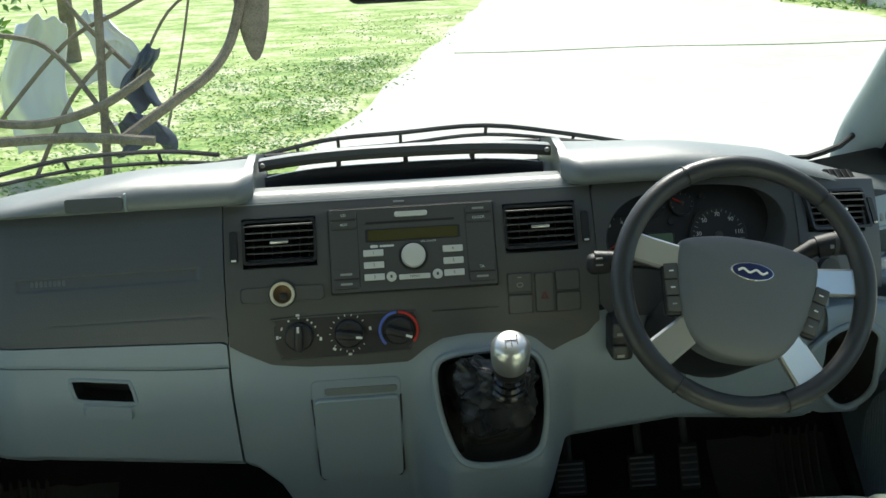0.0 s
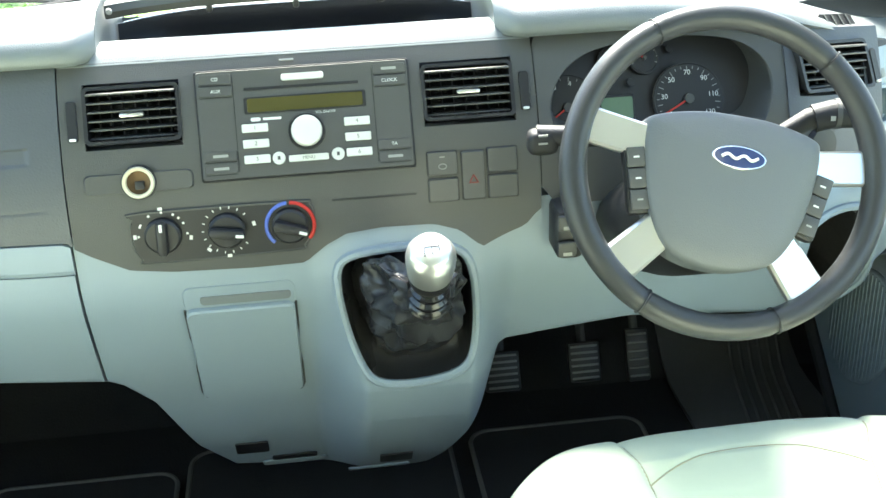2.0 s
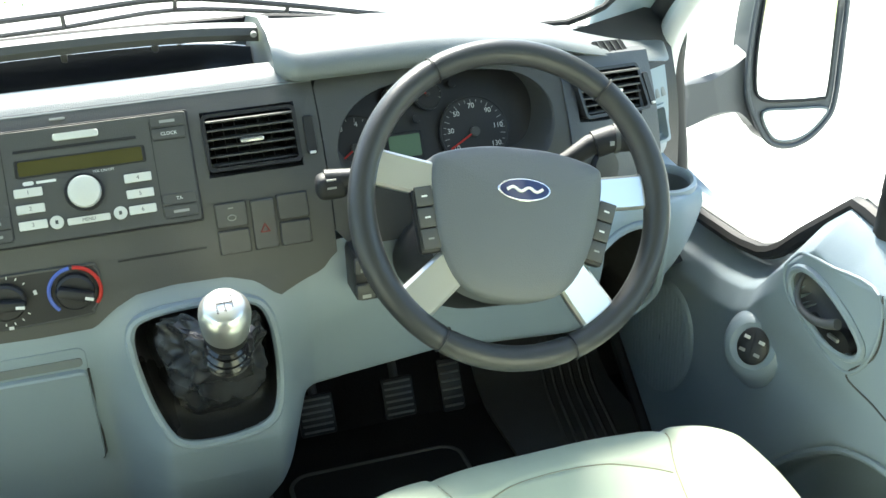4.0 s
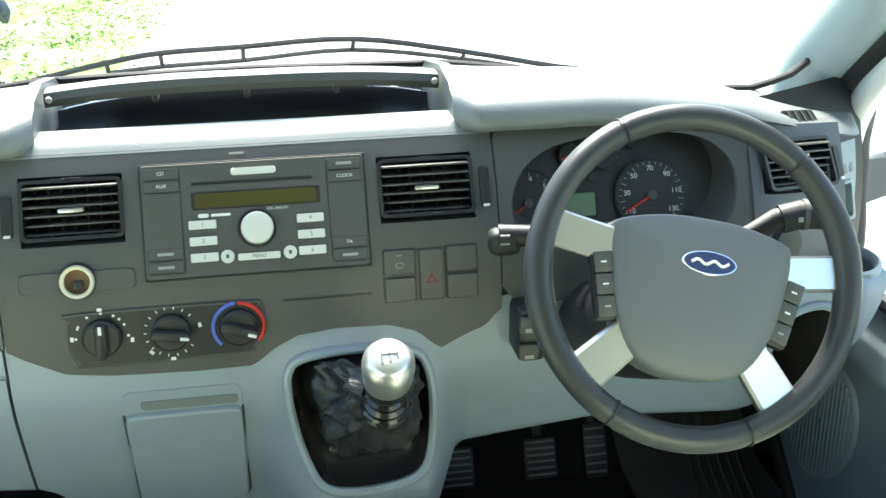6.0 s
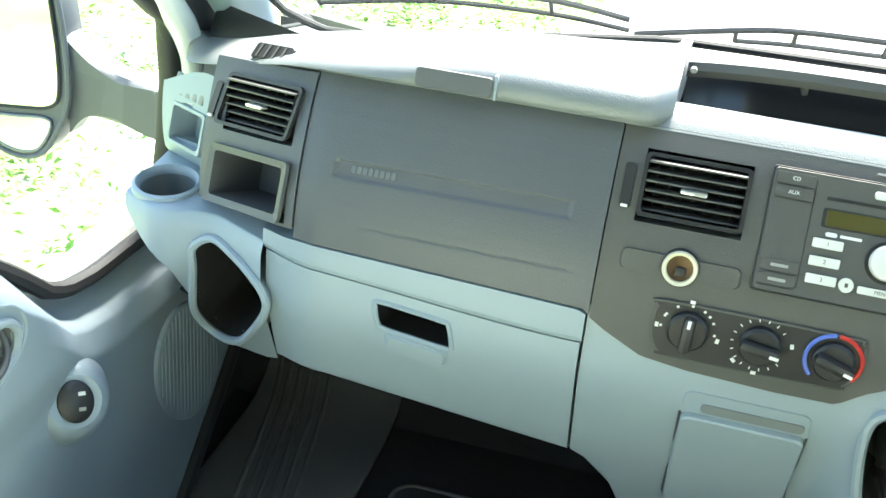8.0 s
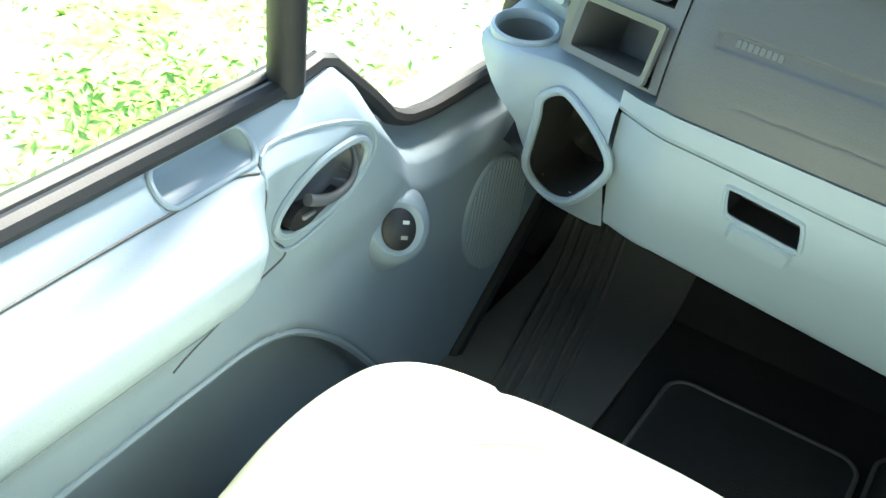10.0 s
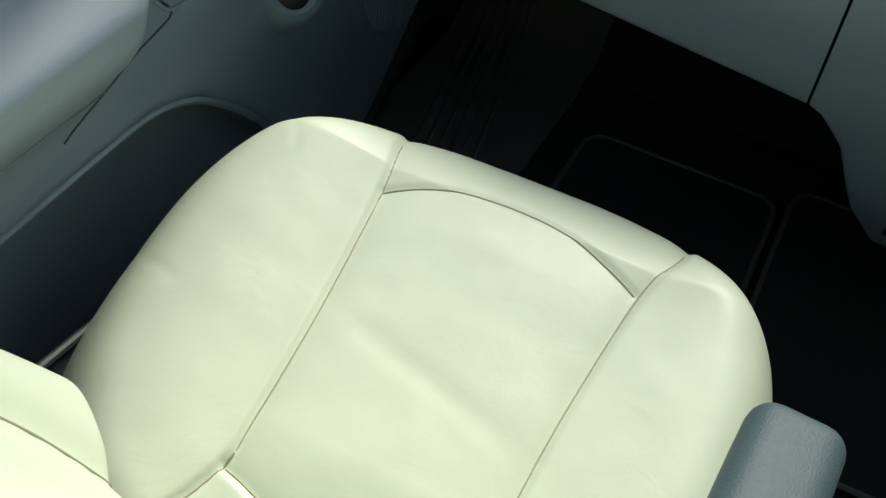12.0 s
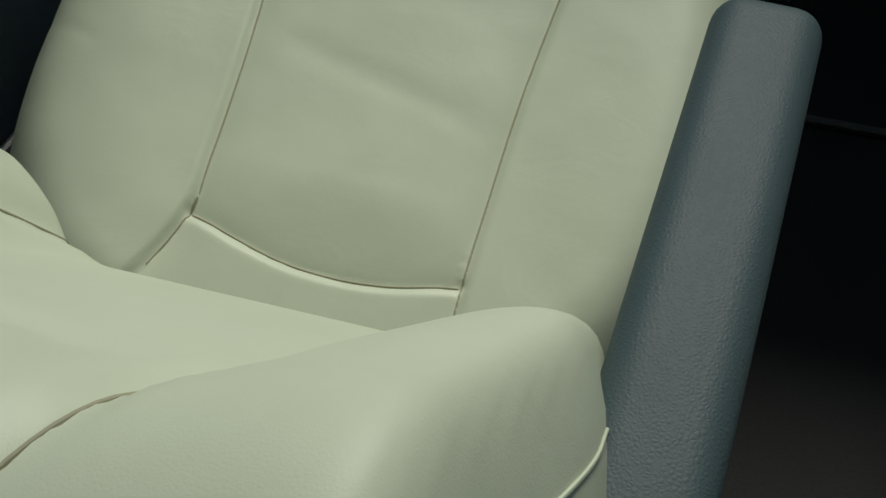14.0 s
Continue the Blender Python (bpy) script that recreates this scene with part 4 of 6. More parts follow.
# ---- end modules: outer vent, cubby, cup holder, bin ----
def end_module(s, dx, ex):
    """The end of the dashboard on side s, shifted inwards by dx, its cup by ex more."""
    X0, X1 = 0.590, 0.732
    vx, vz, vw, vh = 0.654, 0.809, 0.100, 0.056
    kx, kz, kw, kh = 0.656, 0.733, 0.110, 0.064
    t = thing("dash_end_frame", "slate panel framing the outer air vent", "dash panel", "dash end panels")

    def droop(x):
        return -0.14 * (abs(x) + dx - 0.59)

    def hole(x, z):
        x = abs(x) + dx
        return (abs(x - vx) < vw / 2 and abs(z - vz) < vh / 2) or (s < 0 and abs(x - kx) < kw / 2 and abs(z - kz) < kh / 2)
    xs = [s * (x - dx) for x in lines(16, X0, X1, vx - vw / 2, vx + vw / 2, kx - kw / 2, kx + kw / 2)]
    zz = lines(18, 0.698, 0.852, vz - vh / 2, vz + vh / 2, kz - kh / 2, kz + kh / 2)
    part("frame", face_sheet(xs, zz, 0.007, hole, lambda x, z: z + droop(x), 0.02), SLATE, t)
    roll = lean(-s * 0.14)
    if s < 0:
        m = on_face(-(kx - dx), kz + droop(kx - dx), 0.007) @ roll
        bm = bmesh.new()
        o, i = rounded(kw * 1.12 + 0.004, kh + 0.004, 0.005, 4), rounded(kw * 1.12 - 0.012, kh - 0.012, 0.004, 4)
        loops = [[bm.verts.new(m @ Vector((x, y, z))) for x, y in p] for p, z in ((o, 0.0), (o, 0.005), (i, 0.003), (i, -0.07))]
        for a, b in zip(loops, loops[1:]):
            for k in range(len(a)):
                bm.faces.new((a[k], a[(k + 1) % len(a)], b[(k + 1) % len(a)], b[k]))
        bm.faces.new(loops[-1])
        part("cubby", bm, SLATE, t, "open dark cubby")
    air_vent(s * (vx - dx), vz + droop(vx - dx), vw * 1.12 + 0.004, vh + 0.004, "air vents", 0.005, -s * 0.125)
    w = thing("thumb_wheel", "black ribbed vent thumb wheel in a slot", "thumb wheel", "thumb wheels")
    wx = s * (0.720 - dx)
    part("slot_frame", plate(wx, 0.788, 0.010, 0.042, 0.003, 0.003, 0.001, 0.0045), BLACK, w)
    part("pointer", plate(wx, 0.771, 0.006, 0.003, 0.003, 0.001, 0.0005, 0.009), WHITE, w)
    # moulded end: front, shelf with a well, and the rise behind it
    mouth = close_loop([(0.728, 0.625), (0.711, 0.640), (0.690, 0.641), (0.645, 0.625), (0.622, 0.603), (0.628, 0.572), (0.668, 0.512), (0.705, 0.486), (0.735, 0.492), (0.742, 0.52), (0.735, 0.562), (0.729, 0.60)], 4)
    cup = Vector((s * (0.785 - dx - ex), face_y(0.785 - dx - ex, 0.66) - 0.010, 0.676))
    R = 0.038
    mx = dx + (0.020 if s > 0 else 0.0)
    xa, xb = 0.629 - dx, 0.825 - dx - 1.0 * ex
    bm = bmesh.new()

    def low(x):
        return float(np.interp(x + dx, (0.60, 0.66, 0.76, 0.88), (0.50, 0.475, 0.45, 0.46)))

    def bulge(x):
        return 0.012 + 0.052 * smooth01(0.69 - dx - ex, 0.79 - dx - ex, x)

    def shape(x, v):
        if v <= 1:
            z = low(x) + (0.664 - low(x)) * v
            edge = 0.756 - mx + (xb - 0.756 + mx) * smooth01(0.575, 0.664, z)
            x = xa + (x - xa) * (edge - xa) / (xb - xa)
            y = face_y(x, z) - bulge(x) * smooth01(0.0, 0.75, v) + 0.006 * smooth01(0.94, 1, v)
            return (s * x, y, z)
        if v <= 2:
            y0, y1 = face_y(x, 0.664) - bulge(x) + 0.006, face_y(x, 0.68) + 0.048
            return (s * x, y0 + (y1 - y0) * (v - 1), 0.667 + 0.012 * (v - 1))
        z = 0.679 + (0.80 - 0.04 * smooth01(0.75, 0.87, x) - 0.679) * (v - 2)
        return (s * x, face_y(x, z) + 0.048 - 0.030 * (v - 2) ** 0.5, z)
    xs, vs = steps(xa, xb, 64), steps(0, 1, 20) + [1 + u for u in steps(0, 1, 36)[1:]] + [2 + u for u in steps(0, 1, 10)[1:]]

    def skip(x, v):
        p = Vector(shape(x, v))
        if v > 2:
            return x < 0.715 - dx or (abs(x + dx + 0.8 * ex - 0.781) < 0.027 and abs(p.z - 0.735) < 0.020)
        if v < 1:
            return in_hole(abs(p.x) + mx, p.z, mouth)
        return (Vector((p.x, p.y)) - Vector((cup.x, cup.y))).length < R
    add_grid(bm, shape, xs, vs, skip)
    part("end_moulding", bm, LIGHT, dash, "pale blue-grey moulded dash end", True, 55)
    c = thing("cup_holder", "pale blue-grey round cup holder at the dash end", "cup holder", "cup holders")
    m = Matrix.Translation(cup) @ pose(0, 0, 0, 7, 0, 0)
    part("cup_rim", lathe([(R + 0.004, -0.006), (R + 0.003, 0.001), (R - 0.001, 0.003), (R - 0.004, 0.0), (R - 0.005, -0.008)], m, 40), LIGHT, c)
    part("cup_well", lathe([(R - 0.004, -0.004), (R - 0.008, -0.065), (0.0, -0.066)], m, 40), PAD, c, "grey cup well")
    q = on_face(s * (0.790 - dx - 0.8 * ex), 0.735, -0.022)
    bm = bmesh.new()
    rings = [[bm.verts.new(q @ Vector((x, y, z))) for x, y in rounded(w, h, 0.005)] for w, h, z in ((0.070, 0.054, -0.002), (0.066, 0.050, 0.003), (0.058, 0.042, 0.003), (0.054, 0.038, -0.034), (0.02, 0.01, -0.035))]
    for a, e in zip(rings, rings[1:]):
        for k in range(len(a)):
            bm.faces.new((a[k], a[(k + 1) % len(a)], e[(k + 1) % len(a)], e[k]))
    bm.faces.new(rings[-1])
    part("coin_pocket", bm, LIGHT, c, "open coin pocket")
    q = on_face(s * (0.790 - dx - 0.8 * ex), 0.782, -0.018)
    for k in range(5):
        part("rib", box((-0.026 + 0.013 * k, 0, 0.010), (0.009, 0.026, 0.004), 0.0015, q @ Matrix.Translation((0, 0, -0.0115))), PAD, c)
    # open bin with a rolled rim
    b = thing("dash_bin", "pale blue-grey open bin below the cup holder", "bin", "dash bins")
    def skin(v, off):
        z = v.y
        return Vector((s * (v.x - mx), face_y(v.x - mx, z) - off - bulge(v.x - mx) * smooth01(0.0, 0.75, (z - low(v.x - mx)) / (0.664 - low(v.x - mx))), z))
    lift = [0.002 + 0.020 * smooth01(0.60, 0.51, v.y) for v in mouth]
    rim = [skin(v, q) for v, q in zip(mouth, lift)]
    part("rim", tube(rim, 0.0052, 8, True), LIGHT, b)
    mid = sum(rim, Vector()) / len(rim)

    def loops(rings, name, material, label=""):
        bm = bmesh.new()
        vs = [[bm.verts.new(p) for p in r] for r in rings]
        for p, q in zip(vs, vs[1:]):
            for k in range(len(p)):
                bm.faces.new((p[k], p[(k + 1) % len(p)], q[(k + 1) % len(p)], q[k]))
        return bm, vs

    bm, vs = loops([rim] + [[Vector((mid.x + (p.x - mid.x) * f, p.y + d, p.z - g * smooth01(0.62, 0.50, p.z))) for p in rim] for f, d, g in ((1.03, 0.012, 0.006), (1.05, 0.03, 0.012), (1.06, 0.06, 0.016))], "", None)
    part("bin_wall", bm, LIGHT, b)
    # pale bin's inside takes a near-black colour in place of its shade
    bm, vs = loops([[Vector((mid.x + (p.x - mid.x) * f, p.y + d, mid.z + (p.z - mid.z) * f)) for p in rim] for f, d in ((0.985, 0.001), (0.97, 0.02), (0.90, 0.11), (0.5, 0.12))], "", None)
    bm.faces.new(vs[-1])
    part("bin_inside", bm, VOID, b, "inside coloured near-black for shade")


end_module(-1, 0.0, 0.0)
end_module(1, 0.036, 0.050)


# ---- radio ----
def letters(txt, m, size, parent, material):
    cu = bpy.data.curves.new("letters", "FONT")
    cu.body, cu.size, cu.align_x, cu.align_y, cu.extrude = txt, size, "CENTER", "CENTER", 0.0001
    cu.materials.append(material)
    ob = new("letters", cu)
    ob.parent = parent
    ob.matrix_basis = m
    return ob


radio = thing("car_radio", "charcoal car radio with silver keys and olive display", "car radio")
RU = Vector((0, 0.473, 1.0)).normalized()
RN = Vector((1, 0, 0)).cross(RU)
RB = Matrix((Vector((1, 0, 0)), RU, RN)).transposed().to_4x4()
RB.translation = Vector((0, 1.5205, 0.788)) + RN * 0.0035


def rm(x, z, off=0.0):
    return RB @ Matrix.Translation((x, (z - 0.788) * 1.106, off))


def key(x, z, w, h, d, r=0.0012, bevel=0.0008, off=0.0):
    return plate(x, z, w, h, d, r, bevel, 0, rm(x, z, off))


RO = 0.0062
part("bezel", key(0, 0.788, 0.236, 0.122, 0.0046, 0.003, 0.001), BLACK, radio)
part("fascia", key(0, 0.788, 0.2325, 0.1185, 0.0062, 0.003, 0.0012), STACK, radio)
part("cd_slot", key(-0.002, 0.822, 0.126, 0.0032, 0.0006, 0.001, 0.0002, RO), BLACK, radio, "black disc slot")
part("eject_key", key(0, 0.8315, 0.047, 0.0075, 0.003, 0.003, 0.001, RO), BUTTON, radio, "long silver key")
part("display_frame", key(0.001, 0.8055, 0.134, 0.0185, 0.0005, 0.002, 0.0002, RO), BLACK, radio)
part("display", key(0.001, 0.8055, 0.127, 0.0150, 0.0010, 0.002, 0.0004, RO), LCD, radio, "olive display glass")
part("knob_ring", lathe([(0.0205, 0.0), (0.0200, 0.0016), (0.0175, 0.0018)], rm(0, 0.7765, RO), 36), BLACK, radio)
kb = part("volume_knob", lathe([(0.0170, 0.0), (0.0170, 0.008), (0.0158, 0.0105), (0.0115, 0.0115), (0.0, 0.0112)], rm(0, 0.7765, RO), 36), BUTTON, radio, "round silver knob")
num = iter("142536")
for z in (0.7830, 0.7675, 0.7520):
    for s in (-1, 1):
        k = part("preset_key", key(s * 0.0560, z, 0.0285, 0.0092, 0.003, 0.0012, 0.0008, RO), BUTTON, radio, "silver key")
        letters(next(num), rm(s * 0.0560, z, RO + 0.0031), 0.0060, k, STACK)
for s in (-1, 1):
    part("seek_key", lathe([(0.0072, 0.0), (0.0068, 0.003), (0.0, 0.0034)], rm(s * 0.0325, 0.7515, RO), 20), BUTTON, radio, "round silver key")
    part("seek_mark", box((0, 0, 0.0035), (0.003, 0.004, 0.0005), 0, rm(s * 0.0325, 0.7515, RO)), STACK, radio)
    for z, txt in ((0.8335, "CD" if s < 0 else "AUDIO"), (0.8215, "AUX" if s < 0 else "CLOCK"), (0.7575, "" if s < 0 else "TA"), (0.7450, "")):
        k = part("side_key", key(s * 0.0955, z, 0.036, 0.0105, 0.0012, 0.0015, 0.0006, RO), STACK, radio)
        part("key_joint", key(s * 0.0955, z - 0.0061, 0.034, 0.0009, 0.0004, 0.0003, 0.0001, RO), BLACK, radio)
        if txt and txt != "AUDIO":
            letters(txt, rm(s * 0.0955, z, RO + 0.0013), 0.0052, k, WHITE)
        else:
            part("print", key(s * 0.0955, z, 0.0165, 0.0030, 0.0005, 0.0006, 0.0001, RO + 0.0012), FAINT, k)
    part("side_joint", key(s * 0.0765, 0.788, 0.0009, 0.104, 0.0004, 0.0003, 0.0001, RO - 0.0001), BLACK, radio)
k = part("menu_key", key(0, 0.7500, 0.044, 0.0072, 0.003, 0.0015, 0.0008, RO), BUTTON, radio, "long silver key")
letters("MENU", rm(0, 0.7500, RO + 0.0031), 0.0050, k, STACK)
part("print", key(-0.0545, 0.7915, 0.011, 0.0042, 0.0004, 0.002, 0.0001, RO), WHITE, radio)
part("print", key(-0.0365, 0.7915, 0.020, 0.0028, 0.0004, 0.0008, 0.0001, RO), WHITE, radio)
letters("VOL ON/OFF", rm(0.0225, 0.7945, RO + 0.0003), 0.0038, radio, WHITE)
part("clip", plate(-0.016, 0.8475, 0.016, 0.0022, 0.002, 0.001, 0.0004, 0.005), FAINT, radio)

# ---- lighter socket ----
lighter = thing("lighter_socket", "empty lighter socket with an ivory ring", "lighter socket")
m = on_face(-0.186, 0.739, 0.004)
part("surround", prism(rounded(0.118, 0.021, 0.006), m, 0.0025, 0.002), STACK, lighter)
part("ring", lathe([(0.0125, 0.001), (0.0135, 0.008), (0.0165, 0.0095), (0.0175, 0.006), (0.0178, 0.0)], m, 32), IVORY, lighter, "ivory glow ring")
part("socket", lathe([(0.013, 0.0035), (0.012, 0.0030), (0.0, 0.0028)], m, 24), BRASS, lighter, "tarnished metal inside")
part("dark_ring", lathe([(0.0195, 0.0), (0.019, 0.004), (0.0175, 0.0045)], m, 32), BLACK, lighter)
part("socket_slot", box((0.001, -0.003, 0.0042), (0.010, 0.009, 0.001), 0.0003, m), BLACK, lighter)

# ---- heater controls ----
heater = thing("heater_panel", "dark heater panel with three rotary knobs", "heater controls")
poly = [(-0.1985, 0.700), (-0.190, 0.7065), (-0.02, 0.7065), (-0.004, 0.703), (0.0, 0.692), (-0.004, 0.668), (-0.013, 0.655), (-0.026, 0.650), (-0.180, 0.6475), (-0.192, 0.652), (-0.1995, 0.665), (-0.2015, 0.685)]
m = on_face(-0.1, 0.68, 0.004)
sm = [(v.x + 0.1, v.y - 0.68) for v in close_loop(poly, 3)]
part("panel", prism(sm, m, 0.002, 0.001), BLACK, heater)
part("panel_edge", tube([m @ Vector((x, y, 0.001)) for x, y in sm], 0.0016, 6, True), STACK, heater)
for i, (x, turn) in enumerate(((-0.167, 88), (-0.097, -8), (-0.027, -18))):
    k = on_face(x, 0.680, 0.006)
    kn = part("knob", lathe([(0.0205, 0.0), (0.0200, 0.006), (0.0175, 0.0085), (0.0, 0.009)], k, 32), BLACK, heater, "black rotary knob")
    kk = k @ pose(0, 0, 0, 0, 0, turn)
    part("grip", box((0, 0, 0.013), (0.040, 0.012, 0.014), 0.005, kk), BLACK, kn)
    part("pointer", box((0.0145, 0, 0.0202), (0.009, 0.0035, 0.001), 0.0004, kk), WHITE, kn, "white pointer line")
    if i < 2:
        marks = steps(-140, 140, 14) if i == 1 else (-180, -205, -45 - 90 + 180, 0, 28, 60, 88, 120, 150)
        for a in marks:
            q = k @ pose(0, 0, 0, 0, 0, a + (180 if i == 1 else 0))
            part("mark", box((0.0265, 0, 0.0002), (0.003 if i else 0.0025, 0.0011 if i else 0.0025, 0.0006), 0, q), WHITE, heater)
        for a in ((225, -90, 10) if i else (90, 180, -10)):
            q = k @ pose(0, 0, 0, 0, 0, a)
            part("symbol", box((0.0305, 0, 0.0003), (0.0035, 0.005, 0.0006), 0, q), WHITE, heater)
    else:
        for mm, a0, a1 in ((BLUE, 95, 225), (RED, 88, -40)):
            q = [k @ Vector((0.0265 * math.cos(radians(a)), 0.0265 * math.sin(radians(a)), 0.001)) for a in steps(a0, a1, 16)]
            part("temperature_arc", tube(q, 0.0022, 6), mm, heater, "blue arc" if mm is BLUE else "red arc")

# ---- slot and switch bank ----
slot = thing("card_slot", "thin black slot in the centre panel", "slot")
part("opening", plate(0.069, 0.7035, 0.095, 0.0022, 0.0008, 0.001, 0.0002, 0.004), BLACK, slot)
for x, z, w, h in ((0.1475, 0.7345, 0.034, 0.0265), (0.1475, 0.7055, 0.034, 0.0265), (0.182, 0.7195, 0.0255, 0.055), (0.2155, 0.7345, 0.034, 0.0275), (0.2155, 0.7055, 0.034, 0.0265)):
    t = thing("dash_switch", "charcoal push switch in the centre panel", "switch", "dash switches")
    part("gap", plate(x, z, w + 0.0016, h + 0.0016, 0.0006, 0.002, 0.0002, 0.0042), BLACK, t)
    part("key", plate(x, z, w, h, 0.0030, 0.0022, 0.0012, 0.0042), STACK, t)
    if w < 0.03:
        q = on_face(x, z - 0.004, 0.0074)
        for a, b in (((-0.005, -0.004), (0.005, -0.004)), ((0.005, -0.004), (0, 0.005)), ((0, 0.005), (-0.005, -0.004))):
            part("hazard_mark", tube([q @ Vector((*a, 0)), q @ Vector((*b, 0))], 0.0008, 5), DULLRED, t, "red triangle outline")
    elif x < 0.16 and z > 0.72:
        part("symbol", tube([on_face(x, z - 0.003, 0.0074) @ Vector((0.0045 * math.cos(a), 0.003 * math.sin(a), 0)) for a in steps(0, 6.28, 12)[:-1]], 0.0006, 5, True), FAINT, t)
        part("symbol", plate(x, z + 0.007, 0.006, 0.0012, 0.0005, 0.0003, 0.0001, 0.0072), FAINT, t)

# ---- storage flap in the console ----
flap = thing("console_flap", "pale blue-grey storage flap with three ribs", "storage flap")
part("recess", plate(-0.093, 0.592, 0.128, 0.036, 0.002, 0.010, 0.001, -0.001), LIGHT, flap, "recess above the flap")
part("recess_shadow", plate(-0.086, 0.5905, 0.104, 0.012, 0.002, 0.004, 0.001, 0.0005), PAD, flap)
bm = plate(-0.0935, 0.502, 0.125, 0.170, 0.0075, 0.010, 0.002, -0.001)
part("lid", bm, LIGHT, flap)
gap = [(-0.1575, 0.578), (-0.1575, 0.43), (-0.1535, 0.419), (-0.034, 0.419), (-0.0295, 0.43), (-0.0295, 0.578)]
part("lid_gap", tube([(x, face_y(x, z) - 0.001, z) for x, z in gap], 0.0014, 6), STACK, flap)
for k in range(3):
    part("rib", plate(-0.093, 0.572 - 0.005 * k, 0.084, 0.0018, 0.0022, 0.0008, 0.0006, 0.006), LIGHT, flap)

# openings at the foot of the console, their shade laid on as black plates
foot = dash
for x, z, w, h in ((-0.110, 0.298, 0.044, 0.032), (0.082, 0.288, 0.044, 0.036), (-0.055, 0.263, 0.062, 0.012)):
    part("cutout_shade", plate(x, z, w, h, 0.002, 0.003, 0.0005, 0.001), BLACK, foot, "black plate for a cut-out's shade")
part("foot_lip", plate(-0.055, 0.250, 0.090, 0.012, 0.003, 0.004, 0.001, 0.0), LIGHT, foot)
part("foot_lip", plate(0.06, 0.240, 0.085, 0.012, 0.003, 0.004, 0.001, 0.0), LIGHT, foot)

# ---- gear lever ----
gear = thing("gear_lever", "silver and black gear knob on a crumpled leather gaiter", "gear lever")
def gear_frame(v, off):
    return Vector((v.x, face_y(v.x, v.y) - off, v.y))


part("gaiter_rim", tube([gear_frame(v, 0.002) for v in HOLE], 0.0055, 8, True), LIGHT, gear)
topk = Vector((0.116, 1.380, 0.632))
mid = Vector((0.104, 0.556))
N = len(HOLE)


def loft(rings):
    bm = bmesh.new()
    vs = [[bm.verts.new(p) for p in r] for r in rings]
    for a, b in zip(vs, vs[1:]):
        for i in range(len(a)):
            bm.faces.new((a[i], a[(i + 1) % len(a)], b[(i + 1) % len(b)], b[i]))
    return bm


def shrunk(k, depth):
    got = []
    for v in HOLE:
        q = mid + (v - mid) * k
        got.append(Vector((q.x, face_y(v.x, v.y) + depth, q.y)))
    return got


bm = loft([shrunk(1.0, -0.003), shrunk(0.98, 0.006), shrunk(0.93, 0.03), shrunk(0.85, 0.042), shrunk(0.3, 0.05)])
part("gaiter_bowl", bm, BOOT, gear, "black leather skirt of the gaiter", True, 60)
fine = close_loop([tuple(v) for v in HOLE], 3)
rings = []
for u in steps(0, 1, 40):
    ring = []
    for i, v in enumerate(fine):
        a = 2 * math.pi * i / len(fine)
        q = mid + (v - mid) * 0.74
        p0 = Vector((q.x, face_y(v.x, v.y) + 0.035, q.y))
        d = v - mid
        p1 = topk + Vector((d.x * 0.27, d.y * 0.10 + 0.002, d.y * 0.17))
        p = p0.lerp(p1, u ** 0.75)
        ctr = Vector((mid.x, 1.52, mid.y)).lerp(topk, u ** 0.75)
        out = (p - ctr).normalized()
        w = math.sin(math.pi * min(1, 0.06 + u * 0.94)) ** 0.7
        f1 = noise.noise(Vector((math.cos(a) * 1.3, math.sin(a) * 1.3, u * 2.6 + 3)))
        f2 = noise.noise(Vector((math.cos(a) * 2.6 + 5, math.sin(a) * 2.6, u * 5.5)))
        f3 = noise.noise(Vector((math.cos(a) * 5.5, math.sin(a) * 5.5 + 9, u * 11)))
        p += out * w * (0.006 + 0.019 * (0.5 - 2 * abs(f1)) + 0.008 * (0.4 - 2 * abs(f2)) + 0.002 * f3)
        ring.append(p)
    rings.append(ring)
part("gaiter", loft(rings), BOOT, gear, "crumpled black leather gaiter", True, 50)
ax = Vector((0.0, -0.50, 0.86)).normalized()
km = Matrix.Translation((0.115, 1.378, 0.636)) @ ax.to_track_quat("Z", "Y").to_matrix().to_4x4() @ Matrix.Diagonal((1.12, 1.12, 0.95, 1))
part("collar", lathe([(0.021, -0.024), (0.0225, -0.020), (0.021, -0.016), (0.018, -0.013), (0.020, -0.008), (0.020, -0.004), (0.0165, 0.0), (0.0185, 0.005), (0.0185, 0.009), (0.0155, 0.012), (0.0165, 0.022)], km, 28), GLOSS, gear, "black ribbed collar")
part("knob_base", lathe([(0.014, 0.014), (0.018, 0.019), (0.0203, 0.027), (0.0210, 0.038)], km, 32), BLACK, gear, "black lower knob")
part("knob_cap", lathe([(0.0208, 0.036), (0.0214, 0.038), (0.0228, 0.052), (0.0235, 0.066), (0.0228, 0.0735), (0.0190, 0.0815), (0.0165, 0.0840), (0.009, 0.0863), (0.0, 0.087)], km, 40), SILVER, gear, "satin silver cap")
pm = km @ Matrix.Translation((0, 0, 0.0874))
for x in (-0.007, 0.0, 0.007):
    part("gate_line", box((x, 0, 0), (0.0008, 0.011, 0.0008), 0, pm), BLACK, gear)
part("gate_line", box((0, 0, 0), (0.0148, 0.0008, 0.0008), 0, pm), BLACK, gear)
